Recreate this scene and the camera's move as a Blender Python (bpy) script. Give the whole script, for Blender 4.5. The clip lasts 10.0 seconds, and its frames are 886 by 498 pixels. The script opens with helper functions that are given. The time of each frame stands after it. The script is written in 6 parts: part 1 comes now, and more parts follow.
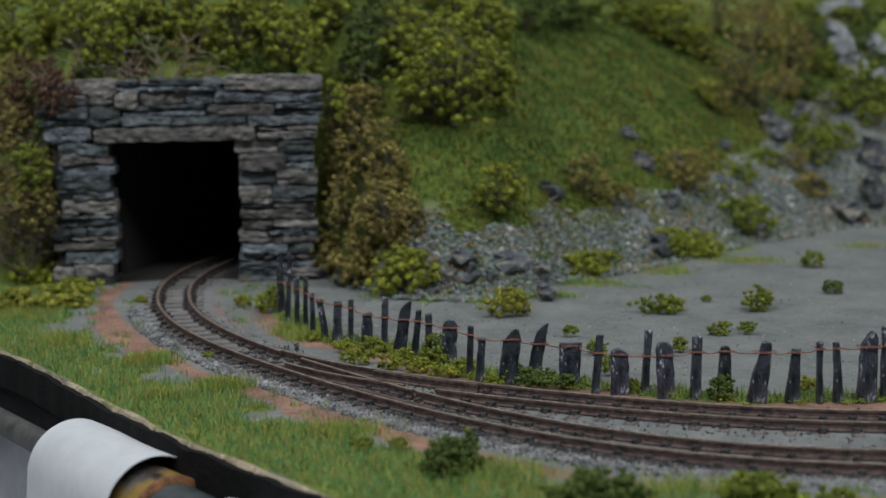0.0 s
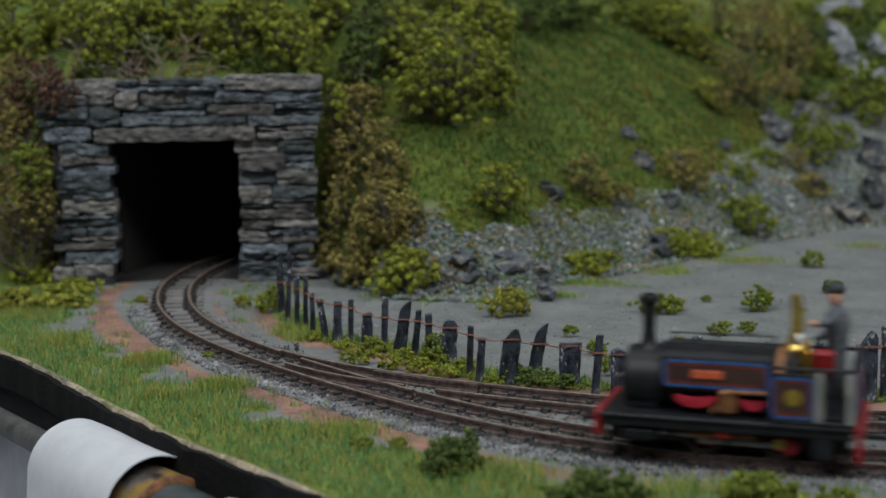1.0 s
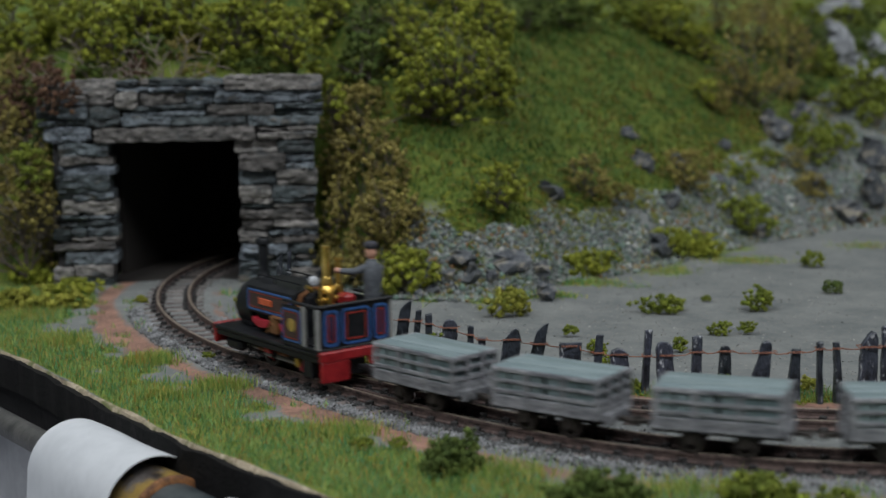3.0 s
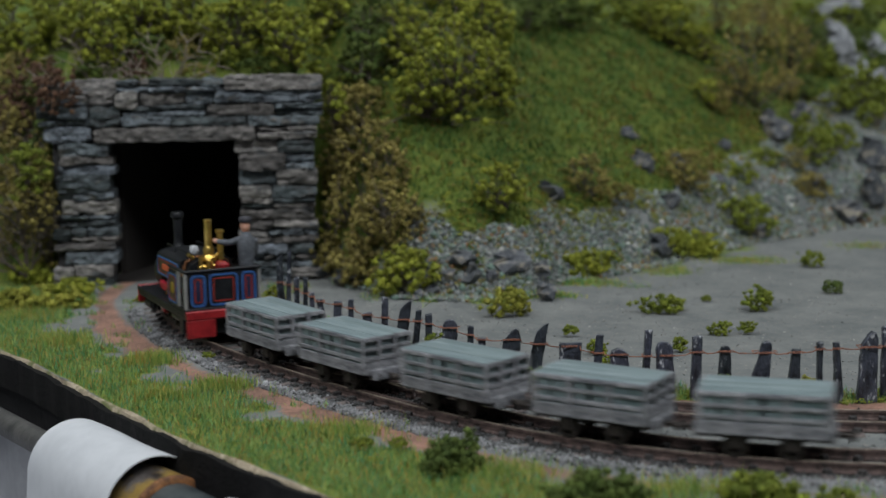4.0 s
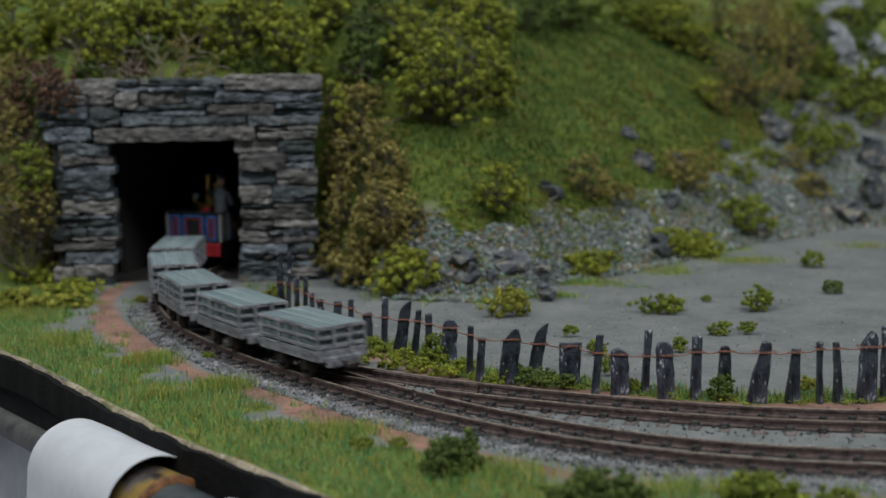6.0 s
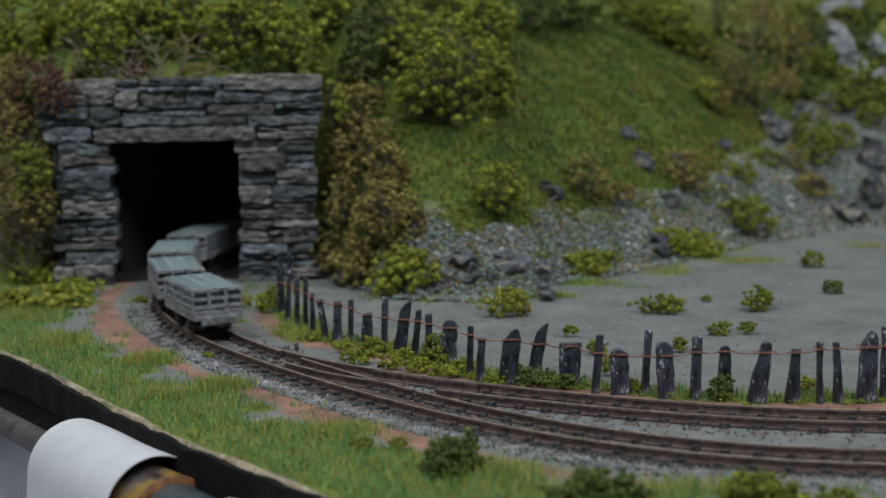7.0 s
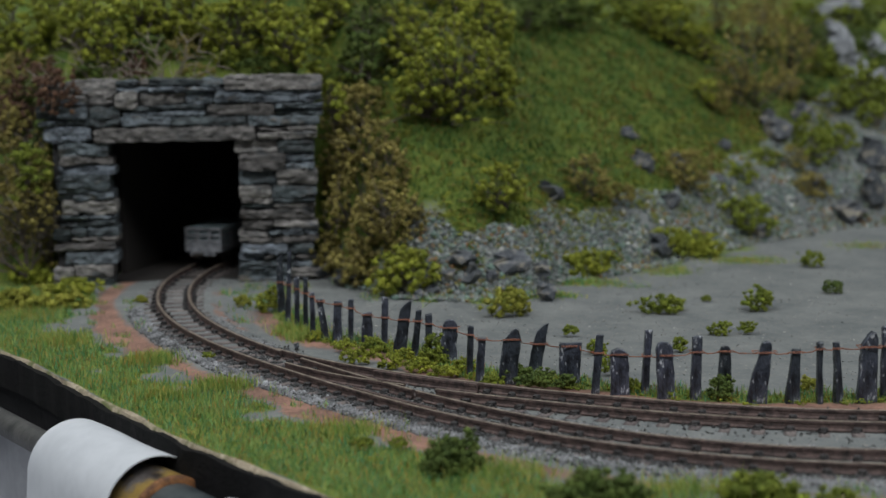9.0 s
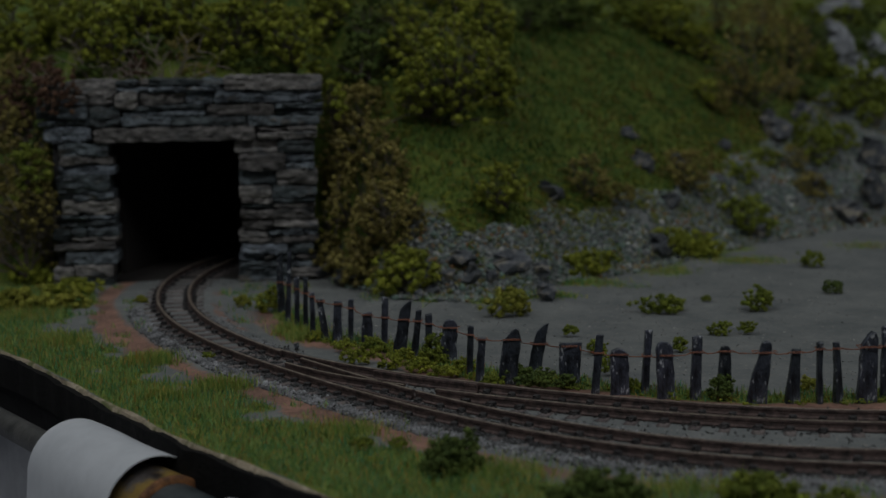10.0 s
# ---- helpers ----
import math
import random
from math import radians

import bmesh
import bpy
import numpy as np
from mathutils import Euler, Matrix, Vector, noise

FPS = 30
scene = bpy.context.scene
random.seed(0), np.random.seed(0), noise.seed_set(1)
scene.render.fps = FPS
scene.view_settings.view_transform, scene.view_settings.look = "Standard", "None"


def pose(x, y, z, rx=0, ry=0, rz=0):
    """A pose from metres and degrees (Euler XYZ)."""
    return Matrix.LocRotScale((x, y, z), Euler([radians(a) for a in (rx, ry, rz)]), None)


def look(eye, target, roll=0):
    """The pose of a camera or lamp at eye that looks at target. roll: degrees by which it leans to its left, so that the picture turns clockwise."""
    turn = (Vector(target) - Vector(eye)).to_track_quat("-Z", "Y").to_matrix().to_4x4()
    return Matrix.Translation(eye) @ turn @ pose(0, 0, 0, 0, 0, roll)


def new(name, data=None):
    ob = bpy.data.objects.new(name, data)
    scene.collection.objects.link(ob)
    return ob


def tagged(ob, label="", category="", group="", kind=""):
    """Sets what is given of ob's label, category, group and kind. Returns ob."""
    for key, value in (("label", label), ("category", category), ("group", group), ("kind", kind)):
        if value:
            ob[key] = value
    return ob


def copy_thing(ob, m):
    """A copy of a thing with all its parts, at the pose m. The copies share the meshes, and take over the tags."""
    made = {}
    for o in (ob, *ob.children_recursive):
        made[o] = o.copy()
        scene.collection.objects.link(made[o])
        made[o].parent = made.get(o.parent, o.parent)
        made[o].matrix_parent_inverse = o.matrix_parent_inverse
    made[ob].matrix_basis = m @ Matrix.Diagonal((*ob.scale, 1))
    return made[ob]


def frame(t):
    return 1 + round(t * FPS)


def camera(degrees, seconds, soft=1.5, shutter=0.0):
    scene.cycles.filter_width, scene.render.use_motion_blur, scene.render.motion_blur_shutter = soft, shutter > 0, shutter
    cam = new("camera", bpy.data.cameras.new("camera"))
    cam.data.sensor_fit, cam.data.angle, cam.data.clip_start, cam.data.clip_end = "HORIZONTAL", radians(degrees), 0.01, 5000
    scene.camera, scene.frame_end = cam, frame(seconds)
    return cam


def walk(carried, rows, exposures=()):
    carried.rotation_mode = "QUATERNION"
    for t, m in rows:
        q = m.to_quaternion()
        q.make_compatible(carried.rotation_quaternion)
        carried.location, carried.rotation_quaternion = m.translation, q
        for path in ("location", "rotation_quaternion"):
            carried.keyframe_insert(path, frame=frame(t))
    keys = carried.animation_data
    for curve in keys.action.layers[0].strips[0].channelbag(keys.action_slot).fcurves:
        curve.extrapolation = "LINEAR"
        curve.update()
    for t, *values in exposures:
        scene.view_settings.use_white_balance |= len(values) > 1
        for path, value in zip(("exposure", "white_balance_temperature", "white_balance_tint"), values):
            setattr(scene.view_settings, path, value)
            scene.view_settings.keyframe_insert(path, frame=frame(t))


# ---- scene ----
cam = camera(32.18, 10.0, soft=1.5, shutter=0.9)
MM = 0.001
EYE = Vector((0, 0, 80.06 * MM))
PITCH = radians(8.711)
STAND = look(EYE, EYE + Vector((0, math.cos(PITCH), -math.sin(PITCH))), -0.883)
walk(cam, [(0, STAND), (10, STAND)],
     exposures=[(0, 0), (9.2, 0), (9.3, -0.06), (9.4, -0.25), (9.5, -0.46), (9.6, -0.65), (9.7, -0.86), (9.8, -1.07), (9.9, -1.29), (10, -1.55)])
cam.data.dof.use_dof = True
cam.data.dof.focus_distance = 0.352
cam.data.dof.aperture_fstop = 21

# ---- light: dim daylight of the hall and its ceiling panels ----
world = bpy.data.worlds.new("hall_air")
world.use_nodes = True
world.node_tree.nodes["Background"].inputs[0].default_value = (0.60, 0.70, 0.85, 1)
world.node_tree.nodes["Background"].inputs[1].default_value = 0.05
scene.world = world
LAMPS = [(-0.8, 0.7, 2.2), (0.9, 0.7, 2.2), (-0.9, -0.78, 6.1), (0.9, -0.78, 6.1)]
CEILING = 1.7
scene.view_settings.exposure = 0

# ---- plan of the layout, in millimetres; z = 0 is the top of the rails ----
KNOTS = [(-430, 0.0), (-230, 0.0), (-175, 0.0098), (-110, 0.0082), (-80, 0.00659), (-50, 0.00623), (-20, 0.0055), (10, 0.00376),
         (40, 0.00197), (70, 0.00221), (100, 0.00491), (130, 0.00757), (160, 0.00854), (185, 0.0080), (215, 0.0), (620, 0.0)]


def integrate(x0, y0, heading, knots, s0, s1):
    """A curve of given curvature, by its distance s; (x0, y0, heading) hold at s = 0."""
    s = np.arange(s0, s1 + 0.5, 1.0)
    k = np.interp(s, [a for a, b in knots], [b for a, b in knots])
    th = np.cumsum(k)
    i0 = int(-s0)
    th = th - th[i0] + heading
    x, y = np.cumsum(np.cos(th)), np.cumsum(np.sin(th))
    return s, x - x[i0] + x0, y - y[i0] + y0, th


MAIN = integrate(-56.42, 381.39, -1.0427, KNOTS, -430, 620)
SIDING_KNOTS = [(0, 0.0101), (40, 0.0047), (80, 0.0028), (120, 0.0051), (160, 0.0083), (185, 0.008), (215, 0.0), (520, 0.0)]
SIDING = integrate(-44.36, 363.82, -0.9049, SIDING_KNOTS, 0, 460)


def on(track, s, off=0.0):
    """Place and heading on a track at s, off millimetres to its left."""
    x, y, th = (float(np.interp(s, track[0], q)) for q in track[1:])
    return x - math.sin(th) * off, y + math.cos(th) * off, th


def track_gap(x, y):
    """Distance from a place to the nearest track's middle line."""
    d = []
    for t in (MAIN, SIDING):
        d.append(np.min((t[1][::4] - x) ** 2 + (t[2][::4] - y) ** 2))
    return math.sqrt(min(d))


TOE = [(-300, 505), (-144, 489), (-125, 481), (-41, 489), (-30, 470), (-14, 450), (7, 442), (27, 448), (40, 472), (67, 494), (111, 545), (155, 581), (220, 605), (620, 640)]
EDGE = [(-330, 700), (-215, 520), (-160, 440), (-126, 397), (-112, 380), (-100, 365), (-84, 341), (-71.6, 322), (-55.4, 299), (-35.5, 274.5), (-18.5, 254.6), (1, 234), (60, 190), (140, 165), (620, 150)]
PORTAL_L, PORTAL_R = (-124.0, 474.0), (-42.0, 480.0)


def lerp_at(rows, x):
    return float(np.interp(x, [a for a, b in rows], [b for a, b in rows]))


def wall_y(x):
    """The portal's front face."""
    t = (x - PORTAL_L[0]) / (PORTAL_R[0] - PORTAL_L[0])
    return PORTAL_L[1] + t * (PORTAL_R[1] - PORTAL_L[1])


def hill_z(x, y):
    """Height of the hillside."""
    d = y - lerp_at(TOE, x)
    k = float(np.interp(x, [-60, -20, 30, 70, 150], [2.2, 1.7, 0.85, 0.8, 0.7]))
    z = -4 + 128 * (1 - math.exp(-k * max(d, 0) / 128)) if d > 0 else -4 + d
    if PORTAL_L[0] + 3 < x < PORTAL_R[0] - 3:
        z = max(z, 46 + 0.9 * (y - wall_y(x)))
    return z
# ---- end of plan ----

# ---- mesh helpers, in millimetres ----
class Geo:
    """Vertices and faces of one part."""

    def __init__(self):
        self.v, self.f = [], []

    def add(self, verts, faces):
        n = len(self.v)
        self.v.extend([tuple(p) for p in verts])
        self.f.extend([tuple(i + n for i in q) for q in faces])
        return self

    def box(self, x0, x1, y0, y1, z0, z1, b=0.0):
        if b <= 0:
            p = [(x, y, z) for x in (x0, x1) for y in (y0, y1) for z in (z0, z1)]
            return self.add(p, [(0, 1, 3, 2), (4, 6, 7, 5), (0, 4, 5, 1), (2, 3, 7, 6), (0, 2, 6, 4), (1, 5, 7, 3)])
        b = min(b, (x1 - x0) * 0.45, (y1 - y0) * 0.45, (z1 - z0) * 0.45)
        xs, ys, zs = (x0, x1), (y0, y1), (z0, z1)
        n = len(self.v)
        idx = {}
        for i in (0, 1):
            for j in (0, 1):
                for k in (0, 1):
                    sx, sy, sz = (1 - 2 * i) * b, (1 - 2 * j) * b, (1 - 2 * k) * b
                    for a, q in (("x", (xs[i], ys[j] + sy, zs[k] + sz)), ("y", (xs[i] + sx, ys[j], zs[k] + sz)), ("z", (xs[i] + sx, ys[j] + sy, zs[k]))):
                        idx[i, j, k, a] = len(self.v)
                        self.v.append(q)
        def face(*keys):
            self.f.append(tuple(idx[q] for q in keys))
        for i in (0, 1):
            q = [(i, 0, 0, "x"), (i, 1, 0, "x"), (i, 1, 1, "x"), (i, 0, 1, "x")]
            face(*(q if i else q[::-1]))
            q = [(0, i, 0, "y"), (1, i, 0, "y"), (1, i, 1, "y"), (0, i, 1, "y")]
            face(*(q[::-1] if i else q))
            q = [(0, 0, i, "z"), (1, 0, i, "z"), (1, 1, i, "z"), (0, 1, i, "z")]
            face(*(q if i else q[::-1]))
        for i in (0, 1):
            for j in (0, 1):
                face((i, j, 0, "x"), (i, j, 1, "x"), (i, j, 1, "y"), (i, j, 0, "y"))
                face((i, 0, j, "x"), (i, 1, j, "x"), (i, 1, j, "z"), (i, 0, j, "z"))
                face((0, i, j, "y"), (1, i, j, "y"), (1, i, j, "z"), (0, i, j, "z"))
                for k in (0, 1):
                    face((i, j, k, "x"), (i, j, k, "y"), (i, j, k, "z"))
        return self

    def lathe(self, rows, n=20, m=None, cap=True):
        """Turned about z: rows of (radius, z); m: a Matrix in millimetres."""
        v = []
        for r, z in rows:
            for i in range(n):
                a = 2 * math.pi * i / n
                p = Vector((r * math.cos(a), r * math.sin(a), z))
                v.append(tuple(m @ p) if m else tuple(p))
        f = []
        for j in range(len(rows) - 1):
            for i in range(n):
                f.append((j * n + i, j * n + (i + 1) % n, (j + 1) * n + (i + 1) % n, (j + 1) * n + i))
        if cap:
            f.append(tuple(range(n))[::-1])
            f.append(tuple((len(rows) - 1) * n + i for i in range(n)))
        return self.add(v, f)

    def rod(self, a, b, r, n=10, r2=None):
        a, b = Vector(a), Vector(b)
        d = b - a
        m = Matrix.Translation(a) @ d.to_track_quat("Z", "Y").to_matrix().to_4x4()
        return self.lathe([(r, 0), (r if r2 is None else r2, d.length)], n, m)

    def tube(self, pts, r, n=6):
        for a, b in zip(pts, pts[1:]):
            self.rod(a, b, r, n)
        return self

    def prism(self, outline, x0, x1, axis="x"):
        """A closed outline of (u, v), pushed from x0 to x1 along an axis."""
        put = {"x": lambda u, v, w: (w, u, v), "y": lambda u, v, w: (u, w, v), "z": lambda u, v, w: (u, v, w)}[axis]
        n = len(outline)
        v = [put(a, b, x0) for a, b in outline] + [put(a, b, x1) for a, b in outline]
        f = [tuple(range(n))[::-1], tuple(range(n, 2 * n))] + [(i, (i + 1) % n, n + (i + 1) % n, n + i) for i in range(n)]
        return self.add(v, f)

    def blob(self, x, y, z, sx, sy, sz, rng, rough=0.25, rings=3, n=6):
        """An uneven stone or clump."""
        v = [(x, y, z + sz * (1 + rng.uniform(-rough, rough)))]
        for j in range(1, rings + 1):
            t = math.pi * j / (rings + 1)
            for i in range(n):
                a = 2 * math.pi * (i + 0.5 * (j % 2)) / n
                q = 1 + rng.uniform(-rough, rough)
                v.append((x + sx * q * math.sin(t) * math.cos(a), y + sy * q * math.sin(t) * math.sin(a), z + sz * q * math.cos(t)))
        v.append((x, y, z - sz))
        f = [(0, 1 + i, 1 + (i + 1) % n) for i in range(n)]
        for j in range(rings - 1):
            for i in range(n):
                a, b = 1 + j * n + i, 1 + j * n + (i + 1) % n
                f += [(a, a + n, b), (b, a + n, b + n)]
        last = len(v) - 1
        f += [(last, 1 + (rings - 1) * n + (i + 1) % n, 1 + (rings - 1) * n + i) for i in range(n)]
        return self.add(v, f)


def mesh_of(name, geo, material, smooth=0):
    me = bpy.data.meshes.new(name)
    me.from_pydata([(a * MM, b * MM, c * MM) for a, b, c in geo.v], [], geo.f)
    bm = bmesh.new()
    bm.from_mesh(me)
    bmesh.ops.recalc_face_normals(bm, faces=bm.faces)
    bm.to_mesh(me)
    bm.free()
    me.materials.append(material)
    if smooth:
        me.polygons.foreach_set("use_smooth", [True] * len(me.polygons))
        me.set_sharp_from_angle(angle=radians(smooth))
    return me


def part(name, geo, material, parent=None, label="", smooth=0, m=None):
    """One mesh object under a thing or a part."""
    ob = new(name, geo if isinstance(geo, bpy.types.Mesh) else mesh_of(name, geo, material, smooth))
    if parent is not None:
        ob.parent = parent
    if m is not None:
        ob.matrix_basis = m
    return tagged(ob, label)


def quick_mesh(name, verts, faces, material):
    """Large meshes from arrays: faces is an n x 3 array."""
    me = bpy.data.meshes.new(name)
    verts, faces = np.asarray(verts, dtype=np.float32) * MM, np.asarray(faces, dtype=np.int32)
    n, k = faces.shape
    me.vertices.add(len(verts))
    me.vertices.foreach_set("co", verts.ravel())
    me.loops.add(n * k)
    me.loops.foreach_set("vertex_index", faces.ravel())
    me.polygons.add(n)
    me.polygons.foreach_set("loop_start", np.arange(0, n * k, k, dtype=np.int32))
    me.update(calc_edges=True)
    me.materials.append(material)
    return me


def at(x, y, z, rz=0, rx=0, ry=0):
    return pose(x * MM, y * MM, z * MM, rx, ry, rz)


# ---- materials ----
def socket(tree, kind, **inputs):
    node = tree.nodes.new(kind)
    for key, value in inputs.items():
        node.inputs[key.replace("_", " ")].default_value = value
    return node


def material(name, dark, light, grain=2.0, rough=0.8, bump=0.3, metal=0.0, vary=0.0, island=False, hue=0.05, stretch=(1, 1, 1), spec=0.5, blend=(0.35, 0.65), third=None, third_grain=8.0, third_at=(0.52, 0.66)):
    """Two colours mixed by noise of a grain in millimetres, with a finer grain over it, and a third colour in stains."""
    m = bpy.data.materials.new(name)
    m.use_nodes = True
    t = m.node_tree
    link = t.links.new
    bsdf = t.nodes["Principled BSDF"]
    place = t.nodes.new("ShaderNodeTexCoord")
    mapping = t.nodes.new("ShaderNodeMapping")
    mapping.inputs["Scale"].default_value = [1000 / s for s in stretch]
    link(place.outputs["Object"], mapping.inputs["Vector"])
    n1 = socket(t, "ShaderNodeTexNoise", Scale=1 / grain, Detail=5.0, Roughness=0.65)
    n2 = socket(t, "ShaderNodeTexNoise", Scale=5 / grain, Detail=3.0)
    for n in (n1, n2):
        link(mapping.outputs[0], n.inputs["Vector"])
    ramp = t.nodes.new("ShaderNodeValToRGB")
    ramp.color_ramp.elements[0].position, ramp.color_ramp.elements[1].position = blend
    ramp.color_ramp.elements[0].color, ramp.color_ramp.elements[1].color = (*dark, 1), (*light, 1)
    add = t.nodes.new("ShaderNodeMath")
    add.operation = "MULTIPLY_ADD"
    add.inputs[1].default_value, add.inputs[2].default_value = 0.35, -0.175
    link(n2.outputs["Fac"], add.inputs[0])
    both = t.nodes.new("ShaderNodeMath")
    link(n1.outputs["Fac"], both.inputs[0])
    link(add.outputs[0], both.inputs[1])
    link(both.outputs[0], ramp.inputs[0])
    colour = ramp.outputs[0]
    if third:
        n3 = socket(t, "ShaderNodeTexNoise", Scale=1 / third_grain, Detail=6.0, Roughness=0.7)
        link(mapping.outputs[0], n3.inputs["Vector"])
        step = t.nodes.new("ShaderNodeMapRange")
        step.inputs[1].default_value, step.inputs[2].default_value = third_at
        link(n3.outputs["Fac"], step.inputs[0])
        mix = t.nodes.new("ShaderNodeMix")
        mix.data_type = "RGBA"
        mix.inputs[7].default_value = (*third, 1)
        link(step.outputs[0], mix.inputs[0])
        link(colour, mix.inputs[6])
        colour = mix.outputs[2]
    if vary:
        rnd = t.nodes.new("ShaderNodeNewGeometry" if island else "ShaderNodeObjectInfo")
        hsv = t.nodes.new("ShaderNodeHueSaturation")
        value = t.nodes.new("ShaderNodeMapRange")
        value.inputs[3].default_value, value.inputs[4].default_value = 1 - vary, 1 + vary
        shift = t.nodes.new("ShaderNodeMapRange")
        shift.inputs[3].default_value, shift.inputs[4].default_value = 0.5 - hue * vary, 0.5 + hue * vary
        out = rnd.outputs["Random Per Island" if island else "Random"]
        link(out, value.inputs[0])
        link(value.outputs[0], hsv.inputs["Value"])
        link(out, shift.inputs[0])
        link(shift.outputs[0], hsv.inputs["Hue"])
        link(colour, hsv.inputs["Color"])
        colour = hsv.outputs[0]
    link(colour, bsdf.inputs["Base Color"])
    bsdf.inputs["Roughness"].default_value = rough
    bsdf.inputs["Metallic"].default_value = metal
    bsdf.inputs["Specular IOR Level"].default_value = spec
    if bump:
        b = t.nodes.new("ShaderNodeBump")
        b.inputs["Strength"].default_value = bump
        b.inputs["Distance"].default_value = 0.0005
        link(both.outputs[0], b.inputs["Height"])
        link(b.outputs[0], bsdf.inputs["Normal"])
    return m


SLATE_WALL = material("blue_grey_slate", (0.008, 0.011, 0.015), (0.185, 0.225, 0.25), 2.0, 0.6, 1.0, vary=0.6, stretch=(2.2, 1, 0.9), blend=(0.38, 0.72), third=(0.17, 0.145, 0.115), third_grain=5, third_at=(0.57, 0.72))
WARM_SLATE = material("warm_grey_slate", (0.018, 0.017, 0.017), (0.31, 0.29, 0.275), 1.8, 0.75, 0.9, vary=0.45, stretch=(2.2, 1, 0.8), blend=(0.33, 0.70), third=(0.055, 0.066, 0.076), third_grain=4.5, third_at=(0.55, 0.70))
MORTAR = material("dark_joint", (0.018, 0.018, 0.020), (0.045, 0.043, 0.042), 2.0, 0.95, 0.8)
SLATE = material("slate_fence", (0.010, 0.012, 0.017), (0.062, 0.072, 0.096), 1.9, 0.3, 1.0, vary=0.35, stretch=(0.9, 0.9, 2.0), third=(0.40, 0.42, 0.45), third_grain=1.2, third_at=(0.585, 0.65))
ROCK = material("slate_rock", (0.028, 0.033, 0.041), (0.105, 0.114, 0.127), 2.5, 0.7, 0.8, vary=0.25, third=(0.25, 0.22, 0.17), third_grain=5)
PALE_ROCK = material("pale_rock", (0.11, 0.12, 0.135), (0.33, 0.34, 0.36), 5, 0.75, 0.8, vary=0.1)
CHIP = material("mixed_stone_chip", (0.10, 0.105, 0.11), (0.36, 0.35, 0.33), 9.0, 0.8, 0.3, vary=0.6, island=True)
BALLAST = material("ballast", (0.075, 0.077, 0.083), (0.26, 0.265, 0.275), 3, 0.85, 0.5, vary=0.38, island=True)
CINDER = material("dark_cinder", (0.012, 0.012, 0.013), (0.06, 0.06, 0.062), 2, 0.6, 0.6, vary=0.5, island=True)
RUST_WIRE = material("rusty_wire", (0.14, 0.045, 0.025), (0.30, 0.11, 0.06), 1.5, 0.6, 0.3)
RAIL = material("rusty_rail", (0.045, 0.032, 0.031), (0.15, 0.102, 0.092), 1.6, 0.6, 0.5, metal=0.15, third=(0.02, 0.018, 0.018), third_grain=3, third_at=(0.55, 0.68))
RAIL_TOP = material("worn_rail_head", (0.12, 0.095, 0.078), (0.33, 0.275, 0.22), 2.4, 0.45, 0.3, metal=0.35)
CHAIR = material("sooty_rail_chair", (0.010, 0.010, 0.011), (0.045, 0.040, 0.040), 1.2, 0.7, 0.6, vary=0.4)
SLEEPER = material("weathered_sleeper", (0.050, 0.040, 0.040), (0.165, 0.138, 0.132), 1.8, 0.9, 0.7, vary=0.25, stretch=(1, 3, 1))
FASCIA = material("black_paint", (0.003, 0.003, 0.0035), (0.010, 0.0095, 0.010), 1.2, 0.8, 1.0, spec=0.18, third=(0.022, 0.020, 0.020), third_grain=3, third_at=(0.60, 0.8))
PLASTER = material("cream_plaster", (0.20, 0.16, 0.11), (0.46, 0.39, 0.29), 2.0, 0.9, 0.7, third=(0.12, 0.13, 0.05), third_grain=6, third_at=(0.5, 0.62))
PAPER = material("white_paper", (0.47, 0.49, 0.525), (0.54, 0.56, 0.595), 14, 0.6, 0.05)
TUBE = material("grey_tube", (0.036, 0.037, 0.038), (0.085, 0.083, 0.082), 5, 0.5, 0.3)
RIM = material("orange_rust", (0.07, 0.03, 0.015), (0.30, 0.13, 0.045), 3, 0.6, 0.5)
DARK_TUBE = material("dark_blue_grey_tube", (0.025, 0.034, 0.038), (0.055, 0.066, 0.07), 5, 0.45, 0.2)
RUST = material("rusty_sleeve", (0.022, 0.017, 0.016), (0.15, 0.135, 0.13), 4.5, 0.38, 0.5, metal=0.2, third=(0.29, 0.19, 0.05), third_grain=8, third_at=(0.44, 0.56))
PLASTER_WALL = material("hall_wall", (0.26, 0.265, 0.27), (0.31, 0.315, 0.32), 300, 0.9, 0.1)
HALL_FLOOR = material("hall_floor", (0.22, 0.225, 0.24), (0.28, 0.285, 0.30), 200, 0.7, 0.1)
CLOTH = material("pale_grey_cloth", (0.30, 0.31, 0.34), (0.36, 0.37, 0.40), 8, 0.85, 0.2)
TABLETOP = material("pale_grey_laminate", (0.30, 0.31, 0.34), (0.36, 0.37, 0.40), 60, 0.5, 0.05)
WOOD_DARK = material("bare_underside", (0.02, 0.018, 0.016), (0.05, 0.045, 0.04), 20, 0.9, 0.2)
